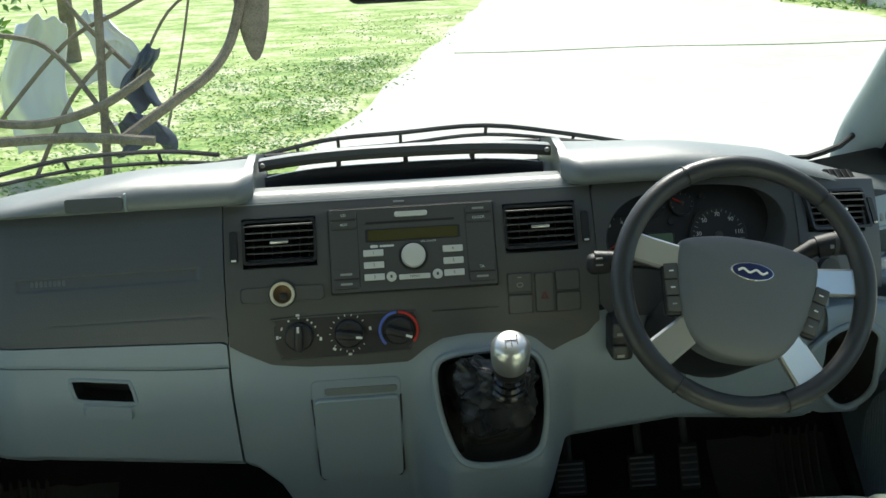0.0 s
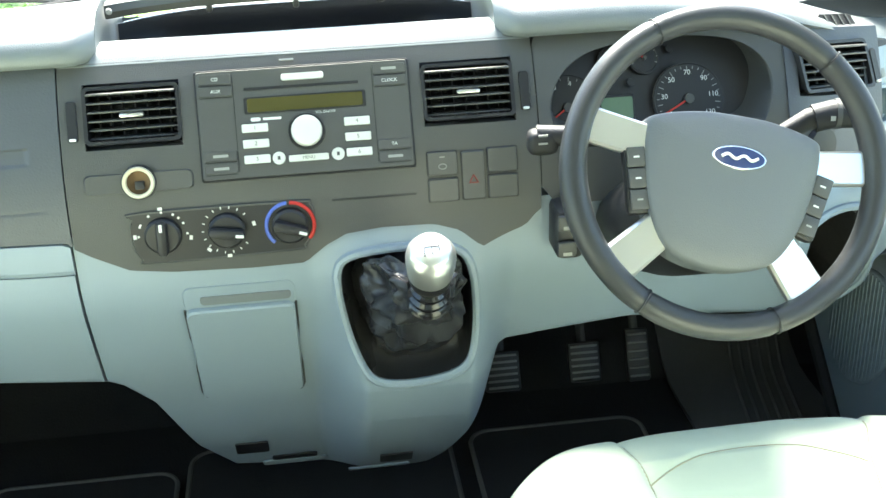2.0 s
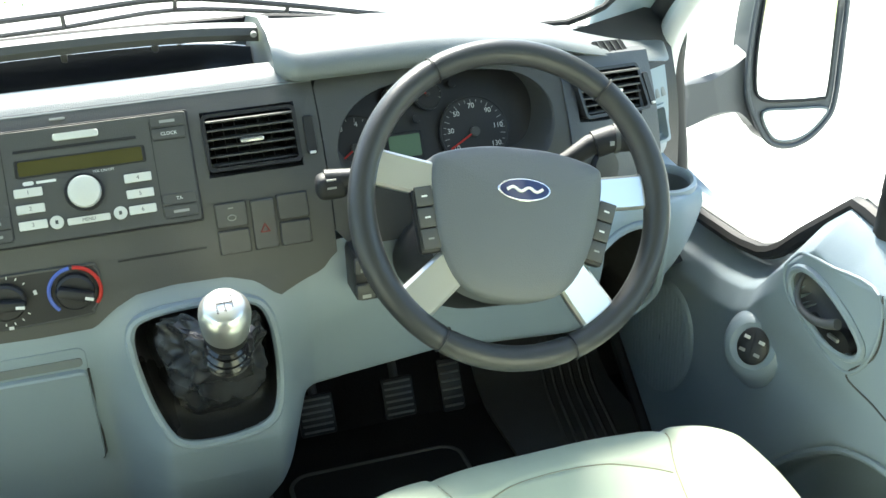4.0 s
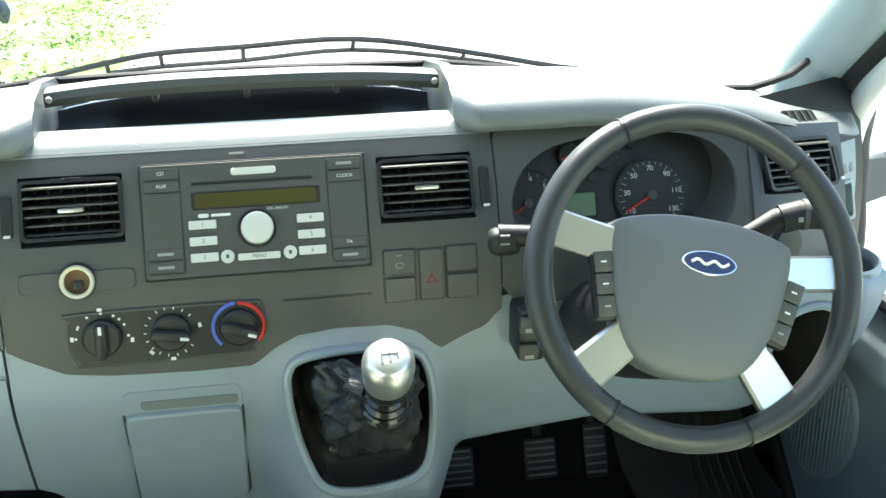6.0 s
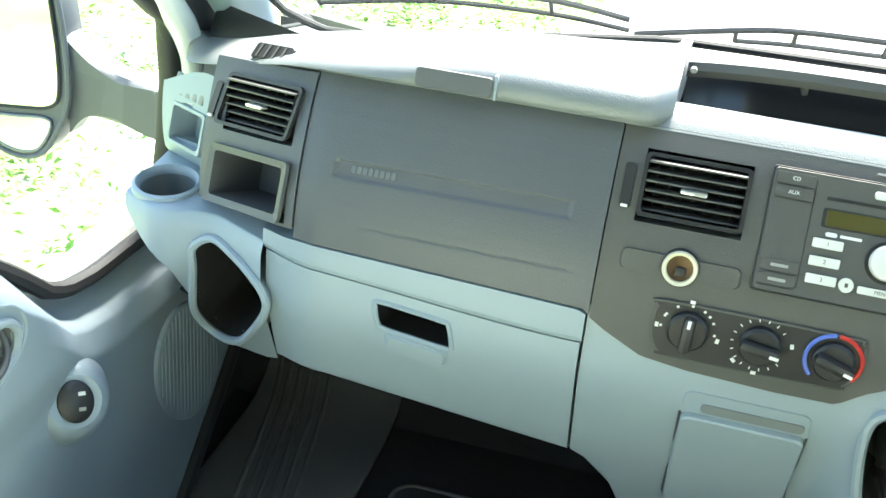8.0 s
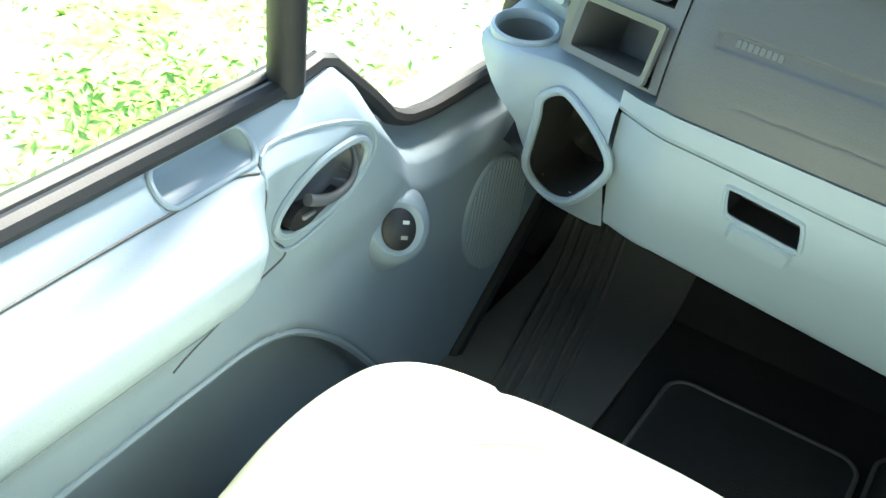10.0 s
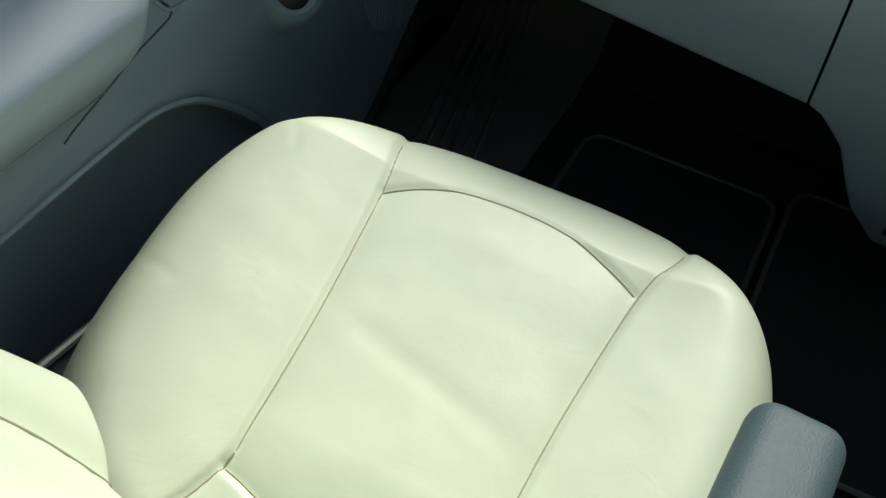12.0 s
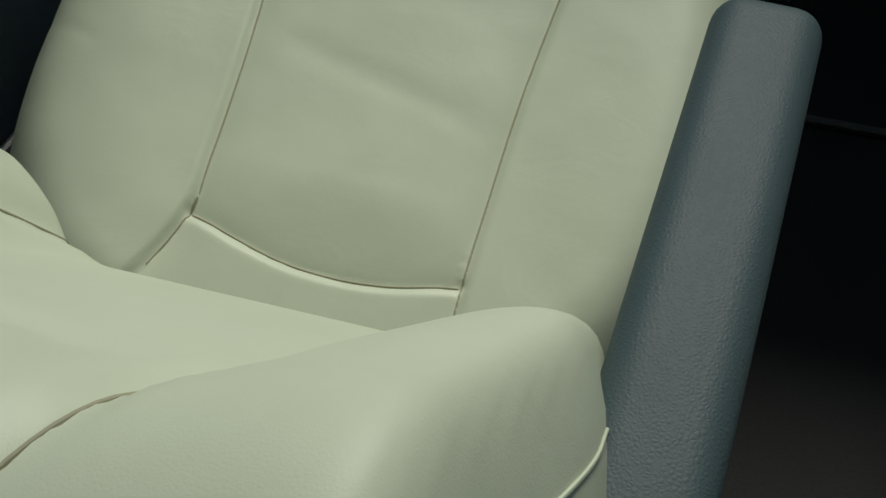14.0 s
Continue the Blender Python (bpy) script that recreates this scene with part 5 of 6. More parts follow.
for txt, x, y in (("1", -0.007, 0.008), ("3", 0, 0.008), ("5", 0.007, 0.008), ("2", -0.007, -0.0085), ("4", 0, -0.0085)):
    cu = bpy.data.curves.new("digit", "FONT")
    cu.body, cu.size, cu.align_x, cu.align_y, cu.extrude = txt, 0.0052, "CENTER", "CENTER", 0.0002
    cu.materials.append(BLACK)
    ob = new("digit", cu)
    ob.parent = gear
    ob.matrix_basis = pm @ Matrix.Translation((x, y, 0.0003 - 0.0012 * (abs(x) > 0.001)))

# ---- instruments ----
inst = thing("instrument_cluster", "black instrument cluster with round dials and a green display", "instruments")
DY = 0.050


def dial_m(x, z, off=0.0):
    m = on_face(x, z)
    return Matrix.Translation((0, DY, 0)) @ m @ Matrix.Translation((0, 0, off))


bm = bmesh.new()
bm.faces.new([bm.verts.new((cx0 + (p.x - cx0) * 0.95, face_y(cx0 + (p.x - cx0) * 0.95, cz0 + (p.y - cz0) * 0.95) + DY, cz0 + (p.y - cz0) * 0.95)) for p in oval])
bmesh.ops.triangulate(bm, faces=bm.faces[:])
part("dial_plate", bm, BLACK, inst, "", False)
for x, z, r, a0, a1, n, big, hand in ((0.452, 0.768, 0.044, 222, -42, 24, 3, 208), (0.305, 0.768, 0.040, 222, -20, 14, 2, 215), (0.402, 0.814, 0.0185, 200, -20, 8, 4, 150), (0.362, 0.814, 0.0165, 200, -20, 6, 3, 195)):
    m = dial_m(x, z, 0.002)
    d = part("dial", lathe([(r, -0.001), (r, 0.002), (r - 0.002, 0.0022), (r - 0.003, 0.0012), (0, 0.0012)], m, 40), BLACK, inst, "round black dial")
    for i in range(n + 1):
        a = radians(a0 + (a1 - a0) * i / n)
        ln = r * (0.14 if i % big == 0 else 0.07)
        q = m @ Matrix.Rotation(a, 4, "Z")
        part("tick", box((r * 0.88 - ln / 2, 0, 0.0016), (ln, 0.0008, 0.0005), 0, q), FAINT, d)
    part("needle", box((r * 0.42, 0, 0.004), (r * 0.85, 0.0022, 0.001), 0.0003, m @ Matrix.Rotation(radians(hand), 4, "Z")), RED, d, "red needle")
    part("boss", lathe([(r * 0.14, 0.001), (r * 0.13, 0.006), (0, 0.0065)], m, 16), STACK, d)


def digits(txt, m, size, parent, material=WHITE):
    cu = bpy.data.curves.new("digits", "FONT")
    cu.body, cu.size, cu.align_x, cu.align_y, cu.extrude = txt, size, "CENTER", "CENTER", 0.0001
    cu.materials.append(material)
    ob = new("digits", cu)
    ob.parent = parent
    ob.matrix_basis = m


for k, txt in enumerate(("10", "30", "50", "70", "90", "110", "130")):
    a = radians(214 - 248 * k / 6)
    digits(txt, dial_m(0.452 + 0.030 * math.cos(a), 0.768 + 0.028 * math.sin(a), 0.0045), 0.0085, inst)
for k, txt in enumerate(("1", "2", "3", "4", "5")):
    a = radians(200 - 200 * k / 5)
    digits(txt, dial_m(0.305 + 0.027 * math.cos(a), 0.768 + 0.025 * math.sin(a), 0.0045), 0.0085, inst)
part("display", prism(rounded(0.038, 0.026, 0.002), dial_m(0.364, 0.763, 0.004), 0.002), LCDG, inst, "pale green display")
part("display_frame", prism(rounded(0.044, 0.032, 0.003), dial_m(0.364, 0.763, 0.001), 0.003, 0.001), BLACK, inst)
for x, z in ((0.383, 0.790), (0.434, 0.822), (0.345, 0.790)):
    part("warning_lamp", lathe([(0.005, 0.0), (0.0045, 0.002), (0, 0.002)], dial_m(x, z, 0.002), 14), BLACK, inst)
part("warning_light", lathe([(0.0022, 0.0), (0.002, 0.0015), (0, 0.0018)], dial_m(0.383, 0.824, 0.003), 12), RED, inst, "small red warning lamp")

# ---- steering wheel ----
wheel = thing("steering_wheel", "black leather steering wheel with four silver spokes", "steering wheel")
nrm = Vector((0, -0.881, 0.472))
wm = Matrix((Vector((1, 0, 0)), Vector((0, 0.472, 0.881)), nrm)).transposed().to_4x4()
wm.translation = Vector((0.416, 1.328, 0.767))
wm = wm @ pose(0, 0, 0, 0, 0, -13.5) @ Matrix.Scale(0.888, 4)
RW = 0.1775
bm = bmesh.new()
SEAMS = [radians(a) for a in (54.5, 125.5, 244.5, 295.5)]
n, k = 144, 16
rings = []
for i in range(n):
    a = 2 * math.pi * i / n
    g = min(abs((a - q + math.pi) % (2 * math.pi) - math.pi) for q in SEAMS)
    grip = max(0.0, 1 - abs(((math.degrees(a) + 90) % 180) - 90 - 18) / 30)
    rr = 0.0150 + 0.0015 * grip - (0.0012 if g < 0.012 else 0)
    rings.append([bm.verts.new(wm @ Vector(((RW + rr * math.cos(t)) * math.cos(a), (RW + rr * math.cos(t)) * math.sin(a), 1.08 * rr * math.sin(t)))) for t in (2 * math.pi * j / k for j in range(k))])
for i in range(n):
    a, b = rings[i], rings[(i + 1) % n]
    for j in range(k):
        bm.faces.new((a[j], a[(j + 1) % k], b[(j + 1) % k], b[j]))
part("rim", bm, GRIP, wheel, "black leather rim", True, 80)
for q in SEAMS:
    c = wm @ Vector((RW * math.cos(q), RW * math.sin(q), 0))
    bm = bmesh.new()
    tang = wm.to_3x3() @ Vector((-math.sin(q), math.cos(q), 0))
    rad = wm.to_3x3() @ Vector((math.cos(q), math.sin(q), 0))
    add_tube(bm, [c + 0.0152 * (math.cos(t) * rad + 1.08 * math.sin(t) * nrm) for t in steps(0, 2 * math.pi, 24)[:-1]], 0.0009, 5, True)
    part("seam", bm, BLACK, wheel)
PADW = close_loop([(x, y - 0.010 - 0.010 * (0.073 - y) / 0.168) for x, y in [(-0.093, 0.060), (-0.045, 0.071), (0.0, 0.073), (0.045, 0.071), (0.093, 0.060), (0.102, 0.046), (0.100, 0.010), (0.088, -0.040), (0.064, -0.078), (0.032, -0.092), (0, -0.095), (-0.032, -0.092), (-0.064, -0.078), (-0.088, -0.040), (-0.100, 0.010), (-0.102, 0.046)]], 4)
bm = bmesh.new()
prev = None
for f, h in ((1.0, -0.03), (1.0, 0.004), (0.985, 0.013), (0.95, 0.018), (0.8, 0.0225), (0.5, 0.026), (0.2, 0.0275)):
    ring = [bm.verts.new(wm @ Vector((p.x * f, p.y * f, h))) for p in PADW]
    if prev:
        for i in range(len(ring)):
            bm.faces.new((prev[i], prev[(i + 1) % len(ring)], ring[(i + 1) % len(ring)], ring[i]))
    prev = ring
bm.faces.new(prev)
pad = part("airbag_cover", bm, HUB, wheel, "grey grained airbag cover", True, 60)
bg = wm @ Matrix.Translation((0.003, 0.012, 0.0262)) @ pose(0, 0, 0, -3, 0, 0)
ell = lambda a, b: [(a * math.cos(t), b * math.sin(t)) for t in steps(0, 2 * math.pi, 40)[:-1]]
badge = part("badge_rim", prism(ell(0.0315, 0.0135), bg, 0.003, 0.001), CHROME, pad, "chrome oval rim")
part("badge_field", prism(ell(0.0290, 0.0115), bg, 0.0036, 0.0004), NAVY, pad, "navy oval badge field")
part("badge_band", tube([bg @ Vector((0.021 * u, 0.0022 * math.sin(7 * u), 0.0038)) for u in steps(-1, 1, 24)], 0.0016, 6), WHITE, pad, "pale wavy band")
part("airbag_mark", prism(rounded(0.050, 0.013, 0.002), wm @ Matrix.Translation((0, -0.048, 0.0245)) @ pose(0, 0, 0, 5, 0, 0), 0.0008, 0.0003), HUB, pad)
for s in (-1, 1):
    part("horn_mark", box((s * 0.055, 0.022, 0.0238), (0.009, 0.0016, 0.0006), 0, wm), STACK, pad)


def spoke(a, r0, r1, w0, w1, lift, name="spoke"):
    bm = bmesh.new()
    m = wm @ pose(0, 0, 0, 0, 0, a)
    rows = []
    for u in steps(0, 1, 6):
        r, w = r0 + (r1 - r0) * u, w0 + (w1 - w0) * u
        z = lift * (1 - u) ** 1.5 + 0.002
        rows.append([bm.verts.new(m @ Vector((r, y * w, z - dz))) for y, dz in ((-1, 0.012), (-1, 0.003), (-0.85, 0), (0.85, 0), (1, 0.003), (1, 0.012))])
    for p, q in zip(rows, rows[1:]):
        for i in range(5):
            bm.faces.new((p[i], p[i + 1], q[i + 1], q[i]))
        bm.faces.new((p[5], p[0], q[0], q[5]))
    bm.faces.new(rows[0])
    bm.faces.new(rows[-1][::-1])
    part(name, bm, SILVER, wheel, "satin silver spoke")


for a in (10, 170):
    spoke(a, 0.088, 0.170, 0.0195, 0.0205, 0.012)
for a in (-48, 228):
    spoke(a, 0.080, 0.170, 0.0205, 0.0235, 0.012)
for s in (-1, 1):
    m = wm @ Matrix.Translation((s * 0.1035, -0.026, 0.002)) @ pose(0, 0, 0, 0, 0, -s * 13)
    part("button_pod", box((0, 0, -0.002), (0.027, 0.080, 0.016), 0.005, m), BLACK, wheel)
    for i in range(3):
        b = part("wheel_button", box((0, 0.024 - 0.024 * i, 0.009), (0.021, 0.0225, 0.0045), 0.0015, m), STACK, wheel)
        part("print", box((0, 0.024 - 0.024 * i, 0.0114), (0.0065, 0.0020, 0.0005), 0, m), WHITE if i < 2 else FAINT, b)
# boss, column and its shroud
bm = bmesh.new()
add_lathe(bm, [(0.0, -0.02), (0.050, -0.022), (0.056, -0.04), (0.054, -0.075), (0.050, -0.10), (0.048, -0.24)], wm, 36)
part("column_shroud", bm, SEAL, wheel, "black column shroud")
part("lower_cowl", lathe([(0.0, -0.05), (0.06, -0.052), (0.072, -0.08), (0.07, -0.22)], wm @ Matrix.Translation((0, -0.045, 0)) @ Matrix.Diagonal((1.35, 0.95, 1, 1)), 28), BLACK, wheel, "black column cowl")

# ---- column stalks and switches ----
st = thing("column_stalk", "black wiper stalk behind the steering wheel", "stalk", "column stalks")
part("stalk_arm", tube([(0.47, 1.43, 0.745), (0.52, 1.43, 0.765), (0.545, 1.43, 0.778), (0.575, 1.425, 0.784)], lambda u: 0.009 + 0.005 * u, 12), SEAL, st)
part("stalk_head", tube([(0.55, 1.428, 0.779), (0.57, 1.425, 0.784), (0.592, 1.42, 0.784)], 0.0155, 14), SEAL, st)
part("stalk_ring", tube([(0.572, 1.425, 0.784), (0.577, 1.424, 0.784)], 0.0168, 14), STACK, st)
part("print", box((0.564, 1.4105, 0.784), (0.005, 0.002, 0.005)), FAINT, st)
st = thing("column_stalk", "black indicator stalk with white print", "stalk", "column stalks")
part("stalk_arm", tube([(0.38, 1.43, 0.765), (0.31, 1.44, 0.773), (0.245, 1.447, 0.777)], 0.0115, 12), BLACK, st)
part("stalk_head", box((0.252, 1.446, 0.770), (0.034, 0.026, 0.028), 0.009, None, 3), SEAL, st)
for i in range(2):
    part("print", box((0.250, 1.4325, 0.781 - 0.009 * i), (0.010, 0.001, 0.002)), FAINT, st)
ls = thing("light_switch", "dark light switch panel beside the column", "switch")
part("panel", plate(0.585, 0.715, 0.060, 0.060, 0.006, 0.006, 0.002, 0.002), STACK, ls)
part("rotary", lathe([(0.02, 0.0), (0.019, 0.010), (0.0, 0.012)], on_face(0.588, 0.722, 0.007), 24), BLACK, ls)
part("print", plate(0.568, 0.735, 0.005, 0.006, 0.0006, 0.001, 0.0002, 0.0085), WHITE, ls)
rs = thing("column_remote", "black audio remote below the column", "switch")
part("body", box((0.285, 1.47, 0.655), (0.032, 0.05, 0.062), 0.008), BLACK, rs)
for i in range(2):
    part("button", box((0.280, 1.442, 0.672 - 0.032 * i), (0.022, 0.008, 0.020), 0.004), STACK, rs)
    part("print", box((0.280, 1.4372, 0.668 - 0.032 * i), (0.010, 0.001, 0.004)), FAINT, rs)

# ---- pedals ----
for x, z, w, h, material in ((0.264, 0.276, 0.055, 0.062, STEEL), (0.392, 0.279, 0.050, 0.062, STEEL), (0.476, 0.283, 0.036, 0.082, BLACK)):
    t = thing("pedal", "worn ribbed foot pedal hanging under the dashboard", "pedal", "pedals")
    m = Matrix.Translation((x, 1.786, z)) @ pose(0, 0, 0, 64, 0, 0)
    part("pad", box((0, 0, 0), (w, h, 0.012), 0.004, m), BLACK, t, "black rubber pad")
    for i in range(6):
        part("rib", box((0, -h / 2 + h * (i + 0.7) / 6.4, 0.007), (w * 0.84, 0.0035, 0.003), 0.001, m), RUBBER if material is BLACK else STEEL, t)
    part("lever", tube([m @ Vector((0, h * 0.3, -0.006)), m @ Vector((0.004, h * 1.2, -0.03)), (x + 0.012, 1.93, z + 0.22)], 0.007, 8), STEEL, t)


# ---- floor mats ----
def floor_mat(x0, x1, y0, y1, label):
    t = thing("floor_mat", label, "floor mat", "floor mats")
    cx, cy, w, h = (x0 + x1) / 2, (y0 + y1) / 2, x1 - x0, y1 - y0
    m = Matrix.Translation((cx, cy, FLOOR + 0.004))
    out = rounded(w, h, 0.035, 6)
    part("mat_body", prism(out, m, 0.008, 0.003), MAT, t)
    part("binding", tube([m @ Vector((x * 0.992, y * 0.992, 0.007)) for x, y in out], 0.0042, 6, True), PIPING, t, "grey stitched binding")


floor_mat(-0.548, -0.250, 1.30, 1.868, "black passenger floor mat with grey bound edge")
floor_mat(0.222, 0.515, 1.35, 1.895, "black driver floor mat with grey bound edge")
floor_mat(-0.235, 0.19, 1.40, 1.915, "black centre floor mat with grey bound edge")


# ---- seats ----
def seam_dip(d, w=0.0038, depth=0.0065):
    return depth * math.exp(-(d / w) ** 2)


# seat lines, from the middle of the cushion: across, along
SEAM_L = spline([(-0.137, 0.232), (-0.128, 0.18), (-0.117, 0.125), (-0.108, 0.0), (-0.106, -0.10), (-0.108, -0.145), (-0.126, -0.190), (-0.150, -0.232)])
SEAM_R = spline([(0.152, 0.232), (0.147, 0.18), (0.129, 0.125), (0.114, 0.0), (0.109, -0.10), (0.107, -0.150), (0.107, -0.20), (0.107, -0.24)])
SEAM_F = spline([(-0.116, 0.125), (-0.06, 0.150), (0.0, 0.158), (0.06, 0.150), (0.124, 0.125)])
SEAM_B = spline([(-0.106, -0.145), (-0.040, -0.164), (0.010, -0.170), (0.057, -0.167), (0.104, -0.156)])


def line_d(u, v, pts):
    """Distance of many places from a line of points."""
    best = np.full(u.shape, 9.0)
    for (ax, ay), (bx, by) in zip(pts, pts[1:]):
        dx, dy = bx - ax, by - ay
        t = np.clip(((u - ax) * dx + (v - ay) * dy) / (dx * dx + dy * dy), 0, 1)
        best = np.minimum(best, np.hypot(u - ax - t * dx, v - ay - t * dy))
    return best


def ease(a, b, x):
    t = np.clip((x - a) / (b - a), 0, 1)
    return t * t * (3 - 2 * t)


def cushion_h(u, v):
    """Height of the cushion's skin over its middle at u across, v along (arrays)."""
    u, v = np.asarray(u, float), np.asarray(v, float)
    h = 0.315 * np.minimum(v, 0.15) - 0.020 * (np.maximum(0.0, v - 0.15) / 0.082) ** 2 + 0.011 * ease(0.10, 0.22, np.abs(u))
    h += 0.006 * np.cos(np.minimum(1, np.abs(u) / 0.12) * math.pi / 2) * (1 - ease(0.1, 0.16, np.abs(v)))
    for ln, axis, sign, dp in ((SEAM_L, 1, 1, 0.0055), (SEAM_R, 1, -1, 0.0055), (SEAM_F, 0, -1, 0.0022), (SEAM_B, 0, 1, 0.005)):
        pts = sorted(ln, key=lambda p: p[axis])
        at = np.interp(v if axis else u, [p[axis] for p in pts], [p[1 - axis] for p in pts])
        inner = ((u if axis else v) - at) * sign > 0
        if not axis:
            inner &= (u > pts[0][0]) & (u < pts[-1][0])
        d = line_d(u, v, ln)
        h -= dp * np.where(inner, np.exp(-d / 0.013), np.exp(-(d / 0.0042) ** 2))
    h -= 0.0009 * np.exp(-((v + 0.02 + 0.25 * u) / 0.012) ** 2) * (1 - ease(0.06, 0.11, np.abs(u)))
    for ln in (((-0.300, 0.002), (-0.262, -0.026), (-0.232, -0.034)), ((-0.225, 0.155), (-0.205, 0.120), (-0.212, 0.085))):
        h -= 0.0007 * np.exp(-(line_d(u, v, ln) / 0.005) ** 2)
    wob = [noise.noise(Vector((a * 11, b * 11, 3))) + 0.35 * noise.noise(Vector((a * 30, b * 30, 7))) for a, b in zip(u.ravel(), v.ravel())]
    return h + 0.0014 * np.array(wob).reshape(u.shape)


def seat_outline(a):
    """Outline radius of the cushion for a unit direction a."""
    c, s = math.cos(a), math.sin(a)
    w, l = (0.284 if c > 0 else 0.314), (0.280 + 0.010 * c if s > 0 else 0.29)
    e = 2.7
    return (abs(c / w) ** e + abs(s / l) ** e) ** (-1 / e)


def seat(name, cx, cy, zc, label, arm):
    t = thing(name, label, "seat", "cab seats")
    bm = bmesh.new()
    nr, na = 120, 400
    ang = np.arange(na) * 2 * math.pi / na
    rim = np.array([seat_outline(a) for a in ang])
    rings = []
    for i in range(1, nr + 1):
        f = i / nr
        u, v = rim * f * np.cos(ang), rim * f * np.sin(ang)
        h = cushion_h(u, v) - 0.095 * (max(0, f - 0.74) / 0.26) ** 2.6
        rings.append([bm.verts.new((cx + a, cy + b, zc + c)) for a, b, c in zip(u, v, h)])
    c = bm.verts.new((cx, cy, zc + float(cushion_h([0.0], [0.0])[0])))
    for j in range(na):
        bm.faces.new((c, rings[0][j], rings[0][(j + 1) % na]))
    rings.append([bm.verts.new((cx + (v.co.x - cx) * 0.985, cy + (v.co.y - cy) * 0.985, zc - 0.14)) for v in rings[-1]])
    for p, q in zip(rings, rings[1:]):
        for j in range(na):
            bm.faces.new((p[j], q[j], q[(j + 1) % na], p[(j + 1) % na]))
    cush = part("cushion", bm, CREAM, t, "cream leather cushion with sewn seams", True, 80)
    for ln in (SEAM_L, SEAM_R, SEAM_F, SEAM_B):
        ln = [p for p in spline(ln[::2] + ln[-1:], 6) if abs(p[1]) < 0.19]
        hs = cushion_h([p[0] for p in ln], [p[1] for p in ln])
        part("seam", tube([(cx + p[0], cy + p[1], zc + h + 0.0001) for p, h in zip(ln, hs)], 0.0010, 6), STITCH, cush, "sewn seam")
    # plinth
    bm = bmesh.new()
    add_box(bm, (cx, cy - 0.03, FLOOR + 0.10), (0.44, 0.44, 0.2), 0.02)
    part("plinth", bm, BLACK, t, "black seat plinth")
    # backrest
    rec = radians(36)
    up, out = Vector((0, -math.sin(rec), math.cos(rec))), Vector((0, math.cos(rec), math.sin(rec)))
    org = Vector((cx, cy - 0.232, zc - 0.01))

    def seam_u(u, v):
        return 0.125 + 0.03 * math.sin(v * 6) if u < 0 else 0.116 - 0.40 * max(0.0, v - 0.38)

    def skin(u, v):
        wide = 0.245 - 0.03 * smooth01(0.25, 0.5, v)
        q = u / wide
        bol = (0.060 if u < 0 else 0.032) * smooth01(0.40, 0.80, abs(q)) * (1 - 0.5 * smooth01(0.2, 0.5, v))
        h = bol + 0.012 * math.sin(math.pi * v / 0.5)
        edge = max(0, abs(q) - 0.80) / 0.20
        h -= 0.115 * edge ** 2.6
        h -= 0.10 * (max(0, v - 0.42) / 0.09) ** 2
        h -= 0.10 * (max(0, 0.045 - v) / 0.045) ** 2
        h -= seam_dip(abs(abs(u) - seam_u(u, v)), 0.010, 0.007)
        h -= 0.004 * math.exp(-((v - 0.36 - 0.35 * u) / 0.016) ** 2) * (1 - smooth01(0.05, 0.11, u))
        h -= seam_dip(abs(edge - 0.55) * 0.05, 0.004, 0.004) if edge > 0 else 0
        return org + Vector((u, 0, 0)) + up * v + out * h
    bm = bmesh.new()
    add_grid(bm, skin, steps(-0.245, 0.245, 90), steps(0, 0.51, 80))
    thicken(bm, -out * 0.035)
    for v in bm.verts:
        v.co.x = cx + (v.co.x - cx) * 1.0
    back = part("backrest", bm, CREAM, t, "cream leather backrest with side bolsters", True, 80)
    for k in (-1, 1):
        part("seam", tube([skin(k * seam_u(k, v), v) + out * 0.0002 for v in steps(0.03, 0.508, 80)], 0.0011, 6), STITCH, back, "sewn seam")
    part("piping", tube([skin(0.945 * (0.245 - 0.03 * smooth01(0.25, 0.5, v)), v) + out * 0.0008 for v in steps(0.10, 0.508, 60)], 0.0010, 6), CREAM, back, "sewn piping along the edge")
    bm = bmesh.new()
    add_box(bm, (0, 0, 0), (0.42, 0.10, 0.42), 0.03, Matrix.Translation(org + up * 0.25 - out * 0.10) @ pose(0, 0, 0, math.degrees(rec), 0, 0))
    part("back_shell", bm, STACK, t, "dark grey seat back shell")
    if arm:
        bm = bmesh.new()
        add_box(bm, (0, 0, 0), (0.070, 0.62, 0.075), 0.020, Matrix.Translation((cx + 0.2555, 0.722, 0.524)) @ pose(0, 0, 0, 0, 0, -3.3), 5)
        part("armrest", bm, ARMREST, t, "blue-grey grained armrest", True, 50)
    return t


seat("passenger_seat", -0.463, 1.05, 0.422, "single passenger seat in cream leather with a folding armrest", True)
seat("driver_seat", 0.445, 1.125, 0.415, "driver seat in cream leather behind the steering wheel", False)

